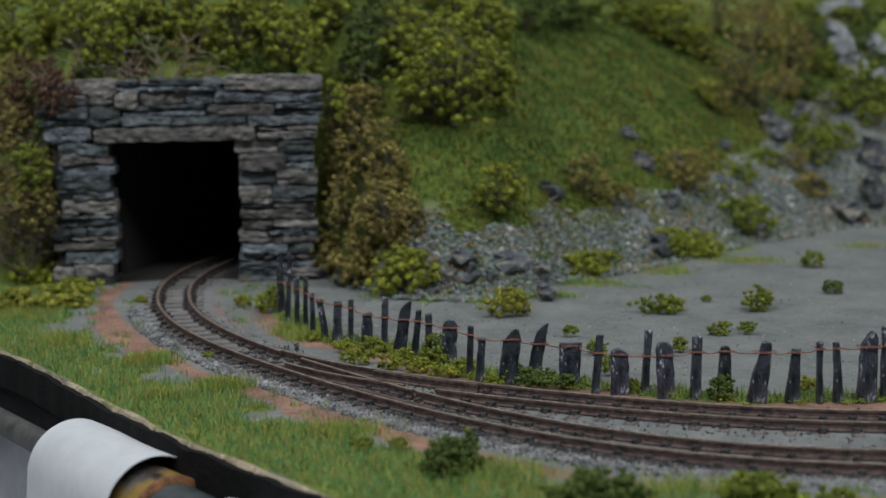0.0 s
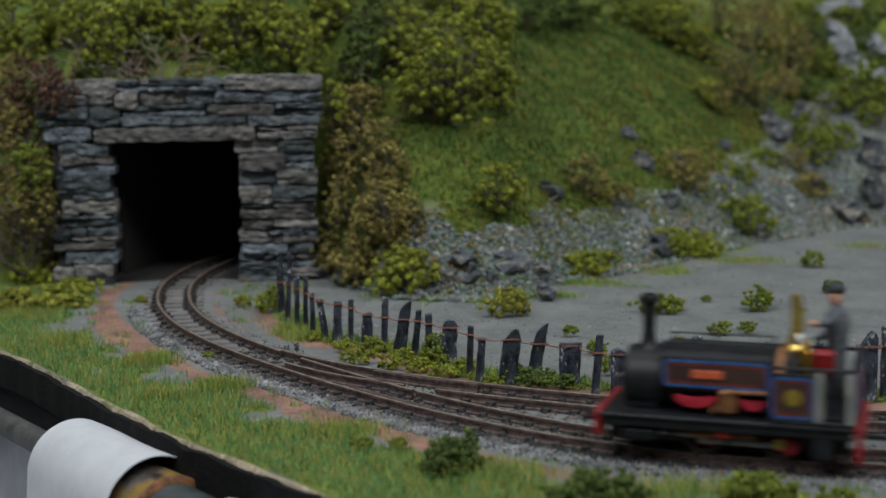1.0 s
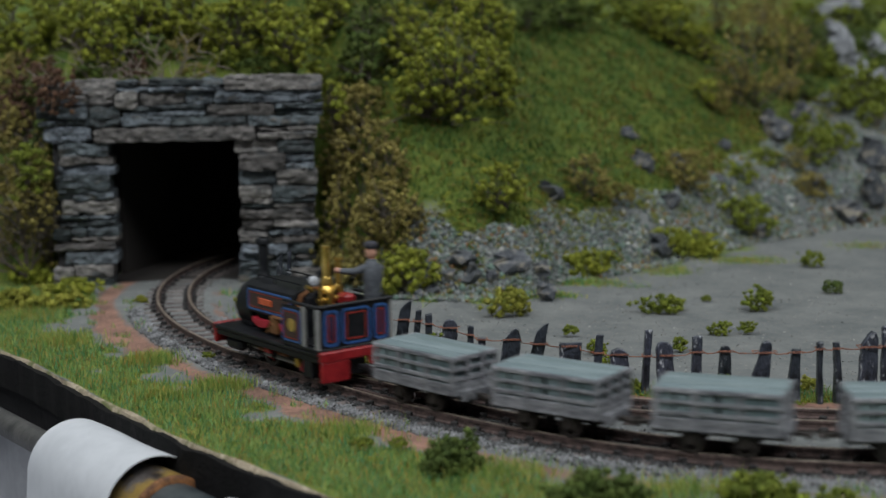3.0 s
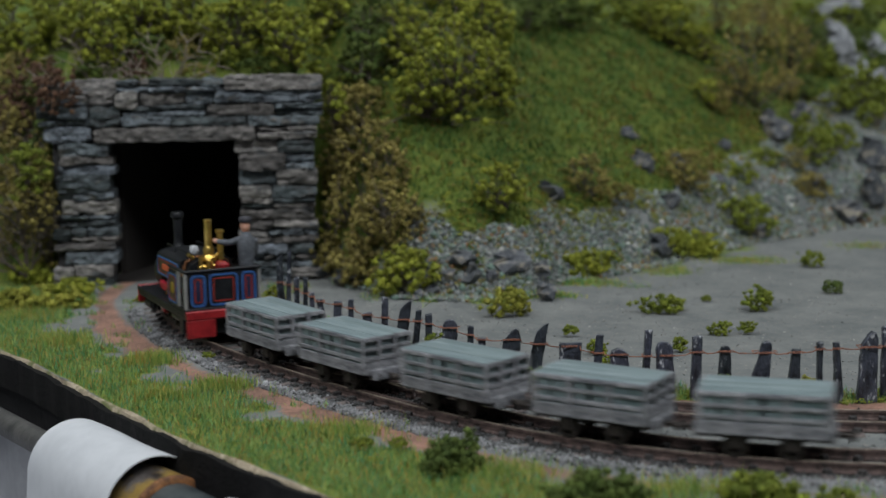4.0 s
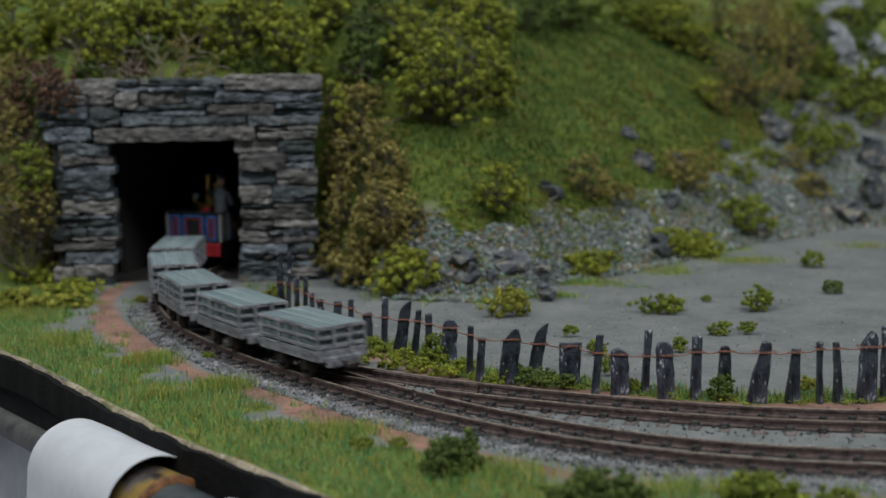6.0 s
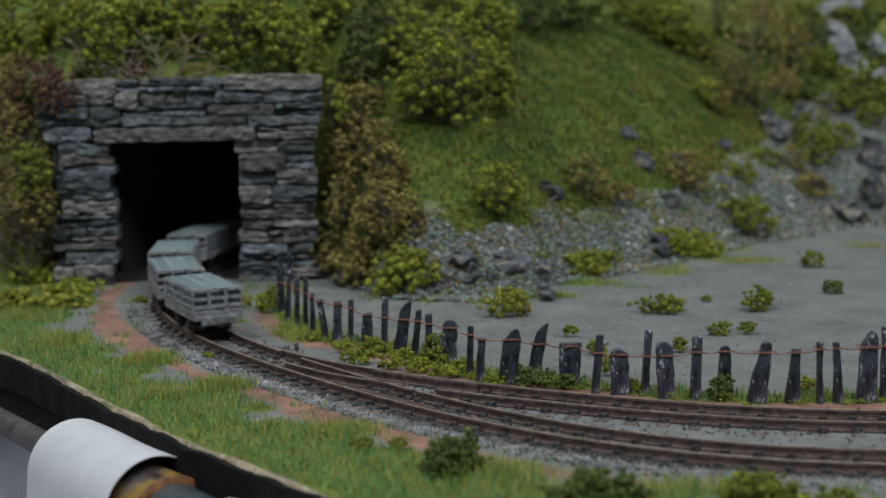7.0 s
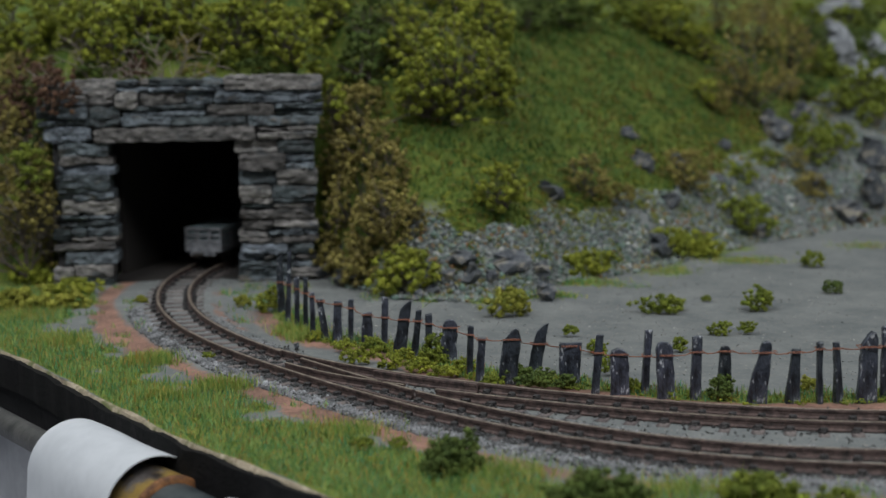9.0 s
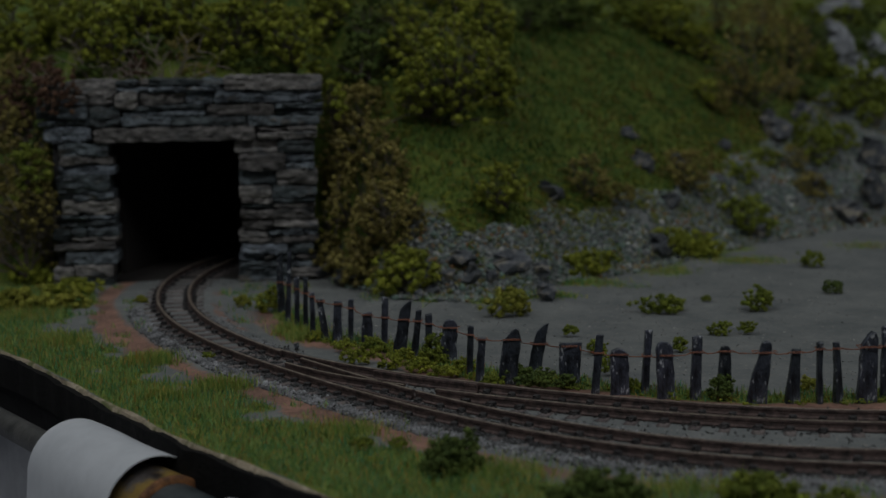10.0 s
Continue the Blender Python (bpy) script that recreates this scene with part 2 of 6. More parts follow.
LEAF = {
    "lime": material("lime_foliage", (0.095, 0.12, 0.010), (0.33, 0.35, 0.035), 4, 0.9, 0, vary=0.22, island=True),
    "pale": material("pale_foliage", (0.15, 0.165, 0.018), (0.33, 0.32, 0.045), 4, 0.9, 0, vary=0.22, island=True),
    "green": material("green_foliage", (0.075, 0.105, 0.010), (0.24, 0.28, 0.03), 4, 0.9, 0, vary=0.22, island=True),
    "dark": material("dark_green_foliage", (0.042, 0.072, 0.012), (0.125, 0.17, 0.03), 4, 0.9, 0, vary=0.22, island=True),
    "olive": material("olive_foliage", (0.095, 0.08, 0.022), (0.36, 0.30, 0.08), 4, 0.9, 0, vary=0.22, island=True),
    "rust": material("rust_brown_foliage", (0.065, 0.033, 0.02), (0.17, 0.09, 0.052), 4, 0.9, 0, vary=0.22, island=True),
}
# near-black: the shade inside the tunnel is put into this colour
TUNNEL_SHADE = material("tunnel_shade_board", (0.010, 0.008, 0.007), (0.020, 0.016, 0.014), 20, 0.9, 0.2)
TWIG = material("twig", (0.05, 0.04, 0.035), (0.16, 0.13, 0.11), 1.5, 0.9, 0.3)
STEM = material("grey_brown_stem", (0.06, 0.05, 0.045), (0.20, 0.17, 0.15), 1.5, 0.9, 0.3)
DEAD_TWIG = material("bare_twig", (0.16, 0.13, 0.11), (0.34, 0.29, 0.24), 1.5, 0.9, 0.3)


def ground_material():
    """Grey grit, with grass scatter and red earth where the attributes say."""
    m = material("layout_ground", (0.084, 0.095, 0.098), (0.19, 0.198, 0.192), 16.0, 0.95, 1.0, blend=(0.22, 0.80), third=(0.30, 0.27, 0.235), third_grain=1.1, third_at=(0.58, 0.72))
    t = m.node_tree
    link = t.links.new
    bsdf = t.nodes["Principled BSDF"]
    colour = bsdf.inputs["Base Color"].links[0].from_socket
    place = t.nodes.new("ShaderNodeTexCoord")
    fine = socket(t, "ShaderNodeTexNoise", Scale=900.0, Detail=4.0, Roughness=0.7)
    link(place.outputs["Object"], fine.inputs["Vector"])
    coarse = socket(t, "ShaderNodeTexNoise", Scale=75.0, Detail=3.0)
    link(place.outputs["Object"], coarse.inputs["Vector"])
    for name, low, high in (("earth", (0.10, 0.060, 0.047), (0.31, 0.17, 0.125)), ("moss", (0.045, 0.095, 0.014), (0.17, 0.20, 0.03))):
        spread = t.nodes.new("ShaderNodeAttribute")
        spread.attribute_name = name
        edge = t.nodes.new("ShaderNodeMath")
        edge.operation = "MULTIPLY_ADD"
        edge.inputs[1].default_value = 0.9
        link(fine.outputs["Fac"], edge.inputs[0])
        low_cut = t.nodes.new("ShaderNodeMath")
        low_cut.operation = "SUBTRACT"
        link(spread.outputs["Fac"], low_cut.inputs[0])
        low_cut.inputs[1].default_value = 0.45
        link(low_cut.outputs[0], edge.inputs[2])
        step = t.nodes.new("ShaderNodeMapRange")
        step.inputs[1].default_value, step.inputs[2].default_value = 0.35, 0.65
        link(edge.outputs[0], step.inputs[0])
        ramp = t.nodes.new("ShaderNodeValToRGB")
        ramp.color_ramp.elements[0].position, ramp.color_ramp.elements[1].position = 0.38, 0.62
        ramp.color_ramp.elements[0].color, ramp.color_ramp.elements[1].color = (*low, 1), (*high, 1)
        blur = t.nodes.new("ShaderNodeMix")
        blur.inputs[0].default_value = 0.5
        link(fine.outputs["Fac"], blur.inputs[2])
        link(coarse.outputs["Fac"], blur.inputs[3])
        link(blur.outputs[0], ramp.inputs[0])
        mix = t.nodes.new("ShaderNodeMix")
        mix.data_type = "RGBA"
        link(step.outputs[0], mix.inputs[0])
        link(colour, mix.inputs[6])
        link(ramp.outputs[0], mix.inputs[7])
        colour = mix.outputs[2]
    link(colour, bsdf.inputs["Base Color"])
    return m


GROUND = ground_material()


def mixed_material(name, colours, grain, rough=0.85, vary=0.25, spec=0.4, weights=None):
    """Loose pieces of several colours, each piece of one colour, with patches in which some colours gather."""
    m = bpy.data.materials.new(name)
    m.use_nodes = True
    t = m.node_tree
    link = t.links.new
    bsdf = t.nodes["Principled BSDF"]
    geo = t.nodes.new("ShaderNodeNewGeometry")
    place = t.nodes.new("ShaderNodeTexCoord")
    patch = socket(t, "ShaderNodeTexNoise", Scale=1000 / grain, Detail=3.0)
    link(place.outputs["Object"], patch.inputs["Vector"])
    shift = t.nodes.new("ShaderNodeMath")
    shift.operation = "MULTIPLY_ADD"
    shift.inputs[1].default_value, shift.inputs[2].default_value = 0.9, -0.45
    link(patch.outputs["Fac"], shift.inputs[0])
    pick = t.nodes.new("ShaderNodeMath")
    pick.use_clamp = True
    link(shift.outputs[0], pick.inputs[0])
    link(geo.outputs["Random Per Island"], pick.inputs[1])
    ramp = t.nodes.new("ShaderNodeValToRGB")
    ramp.color_ramp.interpolation = "CONSTANT"
    weights = weights or [1] * len(colours)
    total, start = sum(weights), 0.0
    for k, (c, w) in enumerate(zip(colours, weights)):
        e = ramp.color_ramp.elements[0] if k == 0 else ramp.color_ramp.elements.new(start)
        e.position, e.color = start, (*c, 1)
        start = min(start + w / total, 0.999)
    last = ramp.color_ramp.elements[len(ramp.color_ramp.elements) - 1]
    last.color = (*colours[-1], 1)
    link(pick.outputs[0], ramp.inputs[0])
    fine = socket(t, "ShaderNodeTexWhiteNoise")
    link(geo.outputs["Random Per Island"], fine.inputs["Vector"])
    value = t.nodes.new("ShaderNodeMapRange")
    value.inputs[3].default_value, value.inputs[4].default_value = 1 - vary, 1 + vary
    link(fine.outputs["Value"], value.inputs[0])
    hsv = t.nodes.new("ShaderNodeHueSaturation")
    link(ramp.outputs[0], hsv.inputs["Color"])
    link(value.outputs[0], hsv.inputs["Value"])
    link(hsv.outputs[0], bsdf.inputs["Base Color"])
    bsdf.inputs["Roughness"].default_value = rough
    bsdf.inputs["Specular IOR Level"].default_value = spec
    return m


SCREE = mixed_material("mixed_scree", [(0.085, 0.095, 0.097), (0.15, 0.165, 0.165), (0.12, 0.18, 0.15), (0.24, 0.26, 0.26), (0.12, 0.14, 0.05), (0.18, 0.225, 0.20), (0.40, 0.40, 0.38), (0.17, 0.15, 0.06), (0.23, 0.125, 0.055)],
                       22, 0.75, 0.35, 0.4, [2.6, 4, 3, 3.2, 1.8, 3, 0.9, 1.5, 0.9])
GRASS = mixed_material("static_grass", [(0.06, 0.155, 0.045), (0.11, 0.25, 0.065), (0.085, 0.26, 0.14), (0.19, 0.29, 0.065), (0.29, 0.34, 0.085), (0.36, 0.24, 0.06), (0.12, 0.28, 0.12), (0.42, 0.22, 0.055), (0.26, 0.34, 0.10)],
                       9, 0.8, 0.35, 0.3, [2.2, 3, 2.2, 4, 3.0, 1.3, 2, 1.2, 2.5])
STRAW_GRASS = mixed_material("straw_grass", [(0.12, 0.25, 0.055), (0.22, 0.32, 0.065), (0.32, 0.36, 0.08), (0.40, 0.36, 0.10), (0.42, 0.24, 0.06)], 10, 0.8, 0.2, 0.3, [3, 4, 4, 2, 0.8])
HILL_GRASS = mixed_material("hill_grass", [(0.026, 0.078, 0.018), (0.042, 0.105, 0.017), (0.036, 0.12, 0.045), (0.08, 0.125, 0.016), (0.125, 0.145, 0.02), (0.17, 0.115, 0.028), (0.22, 0.095, 0.03)],
                            22, 0.9, 0.35, 0.2, [2.2, 3.0, 2.6, 3.2, 2.6, 1.3, 1.2])

# ---- the hall round the layout ----
def hall():
    x0, x1, y0, y1, z0, z1 = -3000, 3200, -3200, 2600, -900, CEILING * 1000
    for name, b in (("wall_north", (x0, x1, y1, y1 + 100, z0, z1)), ("wall_south", (x0, x1, y0 - 100, y0, z0, z1)),
                    ("wall_west", (x0 - 100, x0, y0, y1, z0, z1)), ("wall_east", (x1, x1 + 100, y0, y1, z0, z1))):
        tagged(part(name, Geo().box(*b), PLASTER_WALL), "plain grey plastered wall of the hall", "wall", kind="structure")
    tagged(part("floor", Geo().box(x0, x1, y0, y1, z0 - 100, z0), HALL_FLOOR), "plain grey hall floor under the layout", "floor", kind="structure")
    tagged(part("ceiling", Geo().box(x0, x1, y0, y1, z1, z1 + 100), PLASTER_WALL), "plain pale hall ceiling", "ceiling", kind="structure")
    for x, y, power in LAMPS:
        lamp = bpy.data.lights.new("ceiling_lamp", "AREA")
        lamp.shape, lamp.size, lamp.size_y, lamp.energy, lamp.color = "RECTANGLE", 1.3, 0.8, power * LIGHT, (0.95, 0.985, 1.0)
        new("ceiling_lamp", lamp).matrix_world = pose(x, y, CEILING - 0.02)


LIGHT = 4.45
hall()


def table():
    """The table that carries the layout."""
    root = tagged(new("table"), "plain pale grey table under the model railway board", "table")
    part("tabletop", Geo().box(-900, 1300, 20, 1050, -121, -96, 4), TABLETOP, root)
    for x in (-850, 1250):
        for y in (70, 1000):
            part("leg", Geo().box(x - 20, x + 20, y - 20, y + 20, -900, -121, 3), TUBE, root, "grey steel leg")


table()

# ---- the layout's ground and edge ----
FENCE_LINE = [(-46, 424), (-38, 402), (-30, 388), (-15, 377), (-4, 361), (8, 342), (28, 335), (44, 325), (66, 317), (95, 318), (200, 345)]
SCREE_TOP = [(-40, 0), (-25, 6), (-7, 14), (12, 20), (30, 28), (47, 26), (63, 30), (88, 33), (116, 40), (149, 68), (180, 92), (260, 100)]


def side_of_track(x, y):
    """Distance from the main line's middle: negative towards the camera's side."""
    d = (MAIN[1] - x) ** 2 + (MAIN[2] - y) ** 2
    i = int(np.argmin(d))
    th = MAIN[3][i]
    return math.copysign(math.sqrt(d[i]), -(x - MAIN[1][i]) * math.sin(th) + (y - MAIN[2][i]) * math.cos(th))


def line_gap(rows, x, y):
    best = 1e9
    for (ax, ay), (bx, by) in zip(rows, rows[1:]):
        sx, sy = bx - ax, by - ay
        t = min(1, max(0, ((x - ax) * sx + (y - ay) * sy) / (sx * sx + sy * sy)))
        best = min(best, math.hypot(ax + t * sx - x, ay + t * sy - y))
    return best


EARTH_S = [-70, -33, -9, 20, 46, 67, 95, 128, 180]
EARTH_MID = [20, 18.5, 17, 17.5, 15.5, 16.2, 16.5, 18, 17]
EARTH_HALF = [3.6, 6.0, 5.0, 3.6, 4.6, 5.2, 4.5, 3.4, 3.5]
EARTH_MUCH = [0.9, 1, 1, 0.75, 1, 1, 1, 0.7, 0.5]


def along_track(x, y):
    return float(MAIN[0][int(np.argmin((MAIN[1] - x) ** 2 + (MAIN[2] - y) ** 2))])


def rough_at(x, y, size, seed=0):
    return noise.noise(Vector((x / size, y / size, seed * 7.3)))


def clamp01(v):
    return min(1.0, max(0.0, v))


def ground_cover(x, y):
    """How much red earth and how much grass lie at a place of the flat ground."""
    off = side_of_track(x, y)
    n = rough_at(x, y, 11) * 0.6 + rough_at(x, y, 4.5, 1) * 0.4
    if off < 0:
        g = -off
        along = along_track(x, y)
        mid, half, much = (float(np.interp(along, EARTH_S, q)) for q in (EARTH_MID, EARTH_HALF, EARTH_MUCH))
        earth = much * clamp01(1.2 - abs(g - mid - 2.5 * n) / (half * 1.15) + 0.35 * n)
        moss = clamp01((g - mid - half - 0.5 - 6 * rough_at(x, y, 9, 2)) / 3.5)
        patch = rough_at(x, y, 11, 3) - 0.25 * clamp01((g - 30) / 8)
        if patch > 0.34:
            moss *= clamp01(1 - (patch - 0.34) * 5)
        # worn grey spots by the portal
        for wx, wy, rx, ry in ((-100, 412, 9, 13), (-80, 374, 6, 4), (-67, 350, 5, 4), (-37, 313, 6, 3.5)):
            worn = math.hypot((x - wx) / rx, (y - wy) / ry)
            moss *= clamp01(1.6 * (worn - 0.75 + 0.5 * n))
        moss = max(moss, clamp01(1.4 * rough_at(x, y, 5, 21) - 0.25) * clamp01((g - 9) / 3))
        return earth, moss
    gap = line_gap(FENCE_LINE, x, y)
    near = track_gap(x, y)
    behind = y > lerp_at([(-60, 440), *FENCE_LINE], x)
    moss = clamp01(1.25 - gap / (8 if behind else (2.2 if x > 30 else 3.2)) + 0.7 * n)
    earth = clamp01((near - 6.0) / 2) * clamp01(1.5 - gap / 9 + 0.5 * n) * (0.0 if behind else 1.0)
    d = lerp_at(TOE, x) - y
    if d < 22:
        moss = max(moss, clamp01(0.2 + 1.6 * rough_at(x, y, 12, 5)) * clamp01(1.2 - abs(d) / 18))
    if x < -40 and y > 400:
        moss = max(moss, clamp01(0.1 + 1.5 * n) * clamp01((near - 11) / 4))
        earth = max(earth, clamp01(0.6 + n - abs(near - 12) / 5))
    moss *= clamp01((near - 7) / 3)
    for gx, gy, rx, ry in ((48, 465, 13, 9), (36, 443, 5, 5), (72, 484, 10, 9), (100, 503, 15, 9), (147, 531, 12, 9)):
        moss = max(moss, clamp01(0.62 - 0.5 * math.hypot((x - gx) / rx, (y - gy) / ry) + 0.9 * n))
    if -128 < x < -38 and y > wall_y(x) - 3:
        return 0.0, 0.0
    return earth, moss


def ground_z(x, y):
    near = track_gap(x, y)
    return -2.2 - 0.5 * clamp01((near - 9) / 6) + 0.5 * rough_at(x, y, 22) * clamp01((near - 8) / 8) + 0.15 * rough_at(x, y, 3)


def ground():
    xs = np.concatenate([np.linspace(-330, -150, 16)[:-1], np.arange(-150, 215, 2.5), np.linspace(215, 620, 25)])
    rs = np.concatenate([np.arange(0, 300, 2.5), np.linspace(300, 720, 24)])
    nx, nr = len(xs), len(rs)
    verts, earth, moss = [], [], []
    for x in xs:
        e0 = lerp_at(EDGE, x) + 1.1 * rough_at(x, 3.3, 5)
        for r in rs:
            y = min(e0 + r, 950.0)
            verts.append((x, y, ground_z(x, y)))
            if y < 640 and -160 < x < 230:
                a, b = ground_cover(x, y)
            else:
                a, b = 0.0, 0.3
            if r < 1.0:
                b = 0.0
            earth.append(a)
            moss.append(b)
    i, j = np.meshgrid(np.arange(nx - 1), np.arange(nr - 1), indexing="ij")
    a = (i * nr + j).ravel()
    faces = np.stack([a, a + nr, a + nr + 1, a + 1], 1)
    me = quick_mesh("ground", verts, faces, GROUND)
    for name, values in (("earth", earth), ("moss", moss)):
        me.attributes.new(name, "FLOAT", "POINT").data.foreach_set("value", values)
    me.polygons.foreach_set("use_smooth", [True] * len(me.polygons))
    tagged(new("ground", me), "grey grit ground with red earth and grass scatter", "ground", kind="structure")
    # the board's edge: a cream plaster lip over a black painted fascia
    lip, face, skirt = Geo(), Geo(), Geo()
    pts = []
    for (ax, ay), (bx, by) in zip(EDGE, EDGE[1:]):
        n = max(2, int(math.hypot(bx - ax, by - ay) / 1.2))
        pts += [(ax + (bx - ax) * k / n, ay + (by - ay) * k / n) for k in range(n)]
    lips, faces_, skirts = [], [], []
    for x, y in pts:
        q = 0.9 * rough_at(x, y, 11, 9)
        lips.append(((x - 0.8, y - 0.6, -4.4 + q), (x - 0.4, y - 0.2, -2.5 + 0.4 * q), (x + 0.15 + 0.9 * q, y + 0.1 + 0.6 * q, -2.2 + 0.2 * q), (x + 0.9, y + 0.7, -6.0)))
        z = -2.7 + 0.7 * rough_at(x, y, 9, 4) + 0.3 * rough_at(x, y, 1.5, 7)
        w = 0.5 * rough_at(x, y, 6, 13)
        faces_.append(((x - 1.8 + w, y - 1.2 + w, z), (x - 1.9 + 0.5 * w, y - 1.3 + 0.5 * w, -10.5 + 0.3 * w), (x + 1.4, y + 1.0, -11.2), (x + 1.4, y + 1.0, -24), (x + 4, y + 3, -24), (x + 0.1, y + 0.05, z - 0.2)))
        fold = 1.2 * math.sin(0.12 * x - 0.1 * y)
        skirts.append(((x + 5 + fold, y + 4 + fold, -14), (x + 4 + fold, y + 3 + fold, -96), (x + 5 + fold, y + 4 + fold, -96), (x + 6 + fold, y + 5 + fold, -14)))
    for g, rows in ((lip, lips), (face, faces_), (skirt, skirts)):
        n, c = len(rows), len(rows[0])
        f = [(c * k + i, c * k + c + i, c * k + c + (i + 1) % c, c * k + (i + 1) % c) for k in range(n - 1) for i in range(c)]
        g.add([q for row in rows for q in row], f + [tuple(range(c)), tuple(c * n - c + i for i in range(c))])
    tagged(part("cloth_skirt", skirt, CLOTH, smooth=60), "pale grey cloth skirt hanging below the board", "cloth skirt", kind="structure")
    tagged(part("trim", lip, PLASTER, smooth=60), "rough cream plaster lip along the board edge", "trim", kind="structure")
    tagged(part("board_fascia", face, FASCIA, smooth=40), "black painted fascia of the layout board", "fascia", kind="structure")


def hill_cover(x, y, z):
    d = y - lerp_at(TOE, x)
    top = lerp_at(SCREE_TOP, x) + 12 * rough_at(x, y, 14, 6)
    return max(clamp01((d - top) / 8 + 0.5), clamp01(2.2 * rough_at(x, y, 9, 14) - 0.35))


def hillside():
    xs = np.concatenate([np.linspace(-330, -165, 12)[:-1], np.arange(-165, 240, 3.0), np.linspace(240, 620, 20)])
    ys = np.concatenate([np.arange(438, 700, 3.0), np.linspace(700, 960, 20)])
    index, verts, moss, faces = {}, [], [], []

    def corner(i, j):
        if (i, j) not in index:
            x, y = float(xs[i]), float(ys[j])
            z = hill_z(x, y)
            d = y - lerp_at(TOE, x)
            z += (2.2 * rough_at(x, y, 16, 1) + 1.2 * rough_at(x, y, 6, 2)) * clamp01(d / 8)
            index[i, j] = len(verts)
            verts.append((x, y, z))
            moss.append(hill_cover(x, y, z))
        return index[i, j]

    for i in range(len(xs) - 1):
        for j in range(len(ys) - 1):
            x, y = (xs[i] + xs[i + 1]) / 2, (ys[j] + ys[j + 1]) / 2
            inside = PORTAL_L[0] + 2 < x < PORTAL_R[0] - 2
            if (inside and y > wall_y(x) + 7) or (not inside and y > lerp_at(TOE, x) - 4 and (y > wall_y(x) + 4 or x > PORTAL_R[0] + 4 or x < PORTAL_L[0] - 2)):
                faces.append((corner(i, j), corner(i + 1, j), corner(i + 1, j + 1), corner(i, j + 1)))
    me = quick_mesh("hillside", verts, faces, GROUND)
    me.attributes.new("moss", "FLOAT", "POINT").data.foreach_set("value", moss)
    me.attributes.new("earth", "FLOAT", "POINT").data.foreach_set("value", [0.0] * len(verts))
    me.polygons.foreach_set("use_smooth", [True] * len(me.polygons))
    tagged(new("hillside", me), "steep grassy hillside with grey slate scree", "hillside", kind="structure")
    # the scenery's back and ends, and the dark cover over the hidden line
    # the unseen east end board is added to stop light leaking under the hill
    back = Geo().box(-330, 620, 956, 964, -60, 140).box(-334, -328, 700, 960, -60, 140).box(620, 626, 560, 964, -60, 140)
    tagged(part("backboard", back, WOOD_DARK), "dark board closing the back of the layout", "backboard", kind="structure")
    tagged(part("baseboard", Geo().prism([(a + 3, b + 3) for a, b in EDGE] + [(620, 955), (-330, 955)], -14, -6, "z"), WOOD_DARK), "dark plywood baseboard under the scenery", "baseboard", kind="structure")


# ---- tunnel portal of dry slate stones ----
WALL_TURN = math.degrees(math.atan2(PORTAL_R[1] - PORTAL_L[1], PORTAL_R[0] - PORTAL_L[0]))


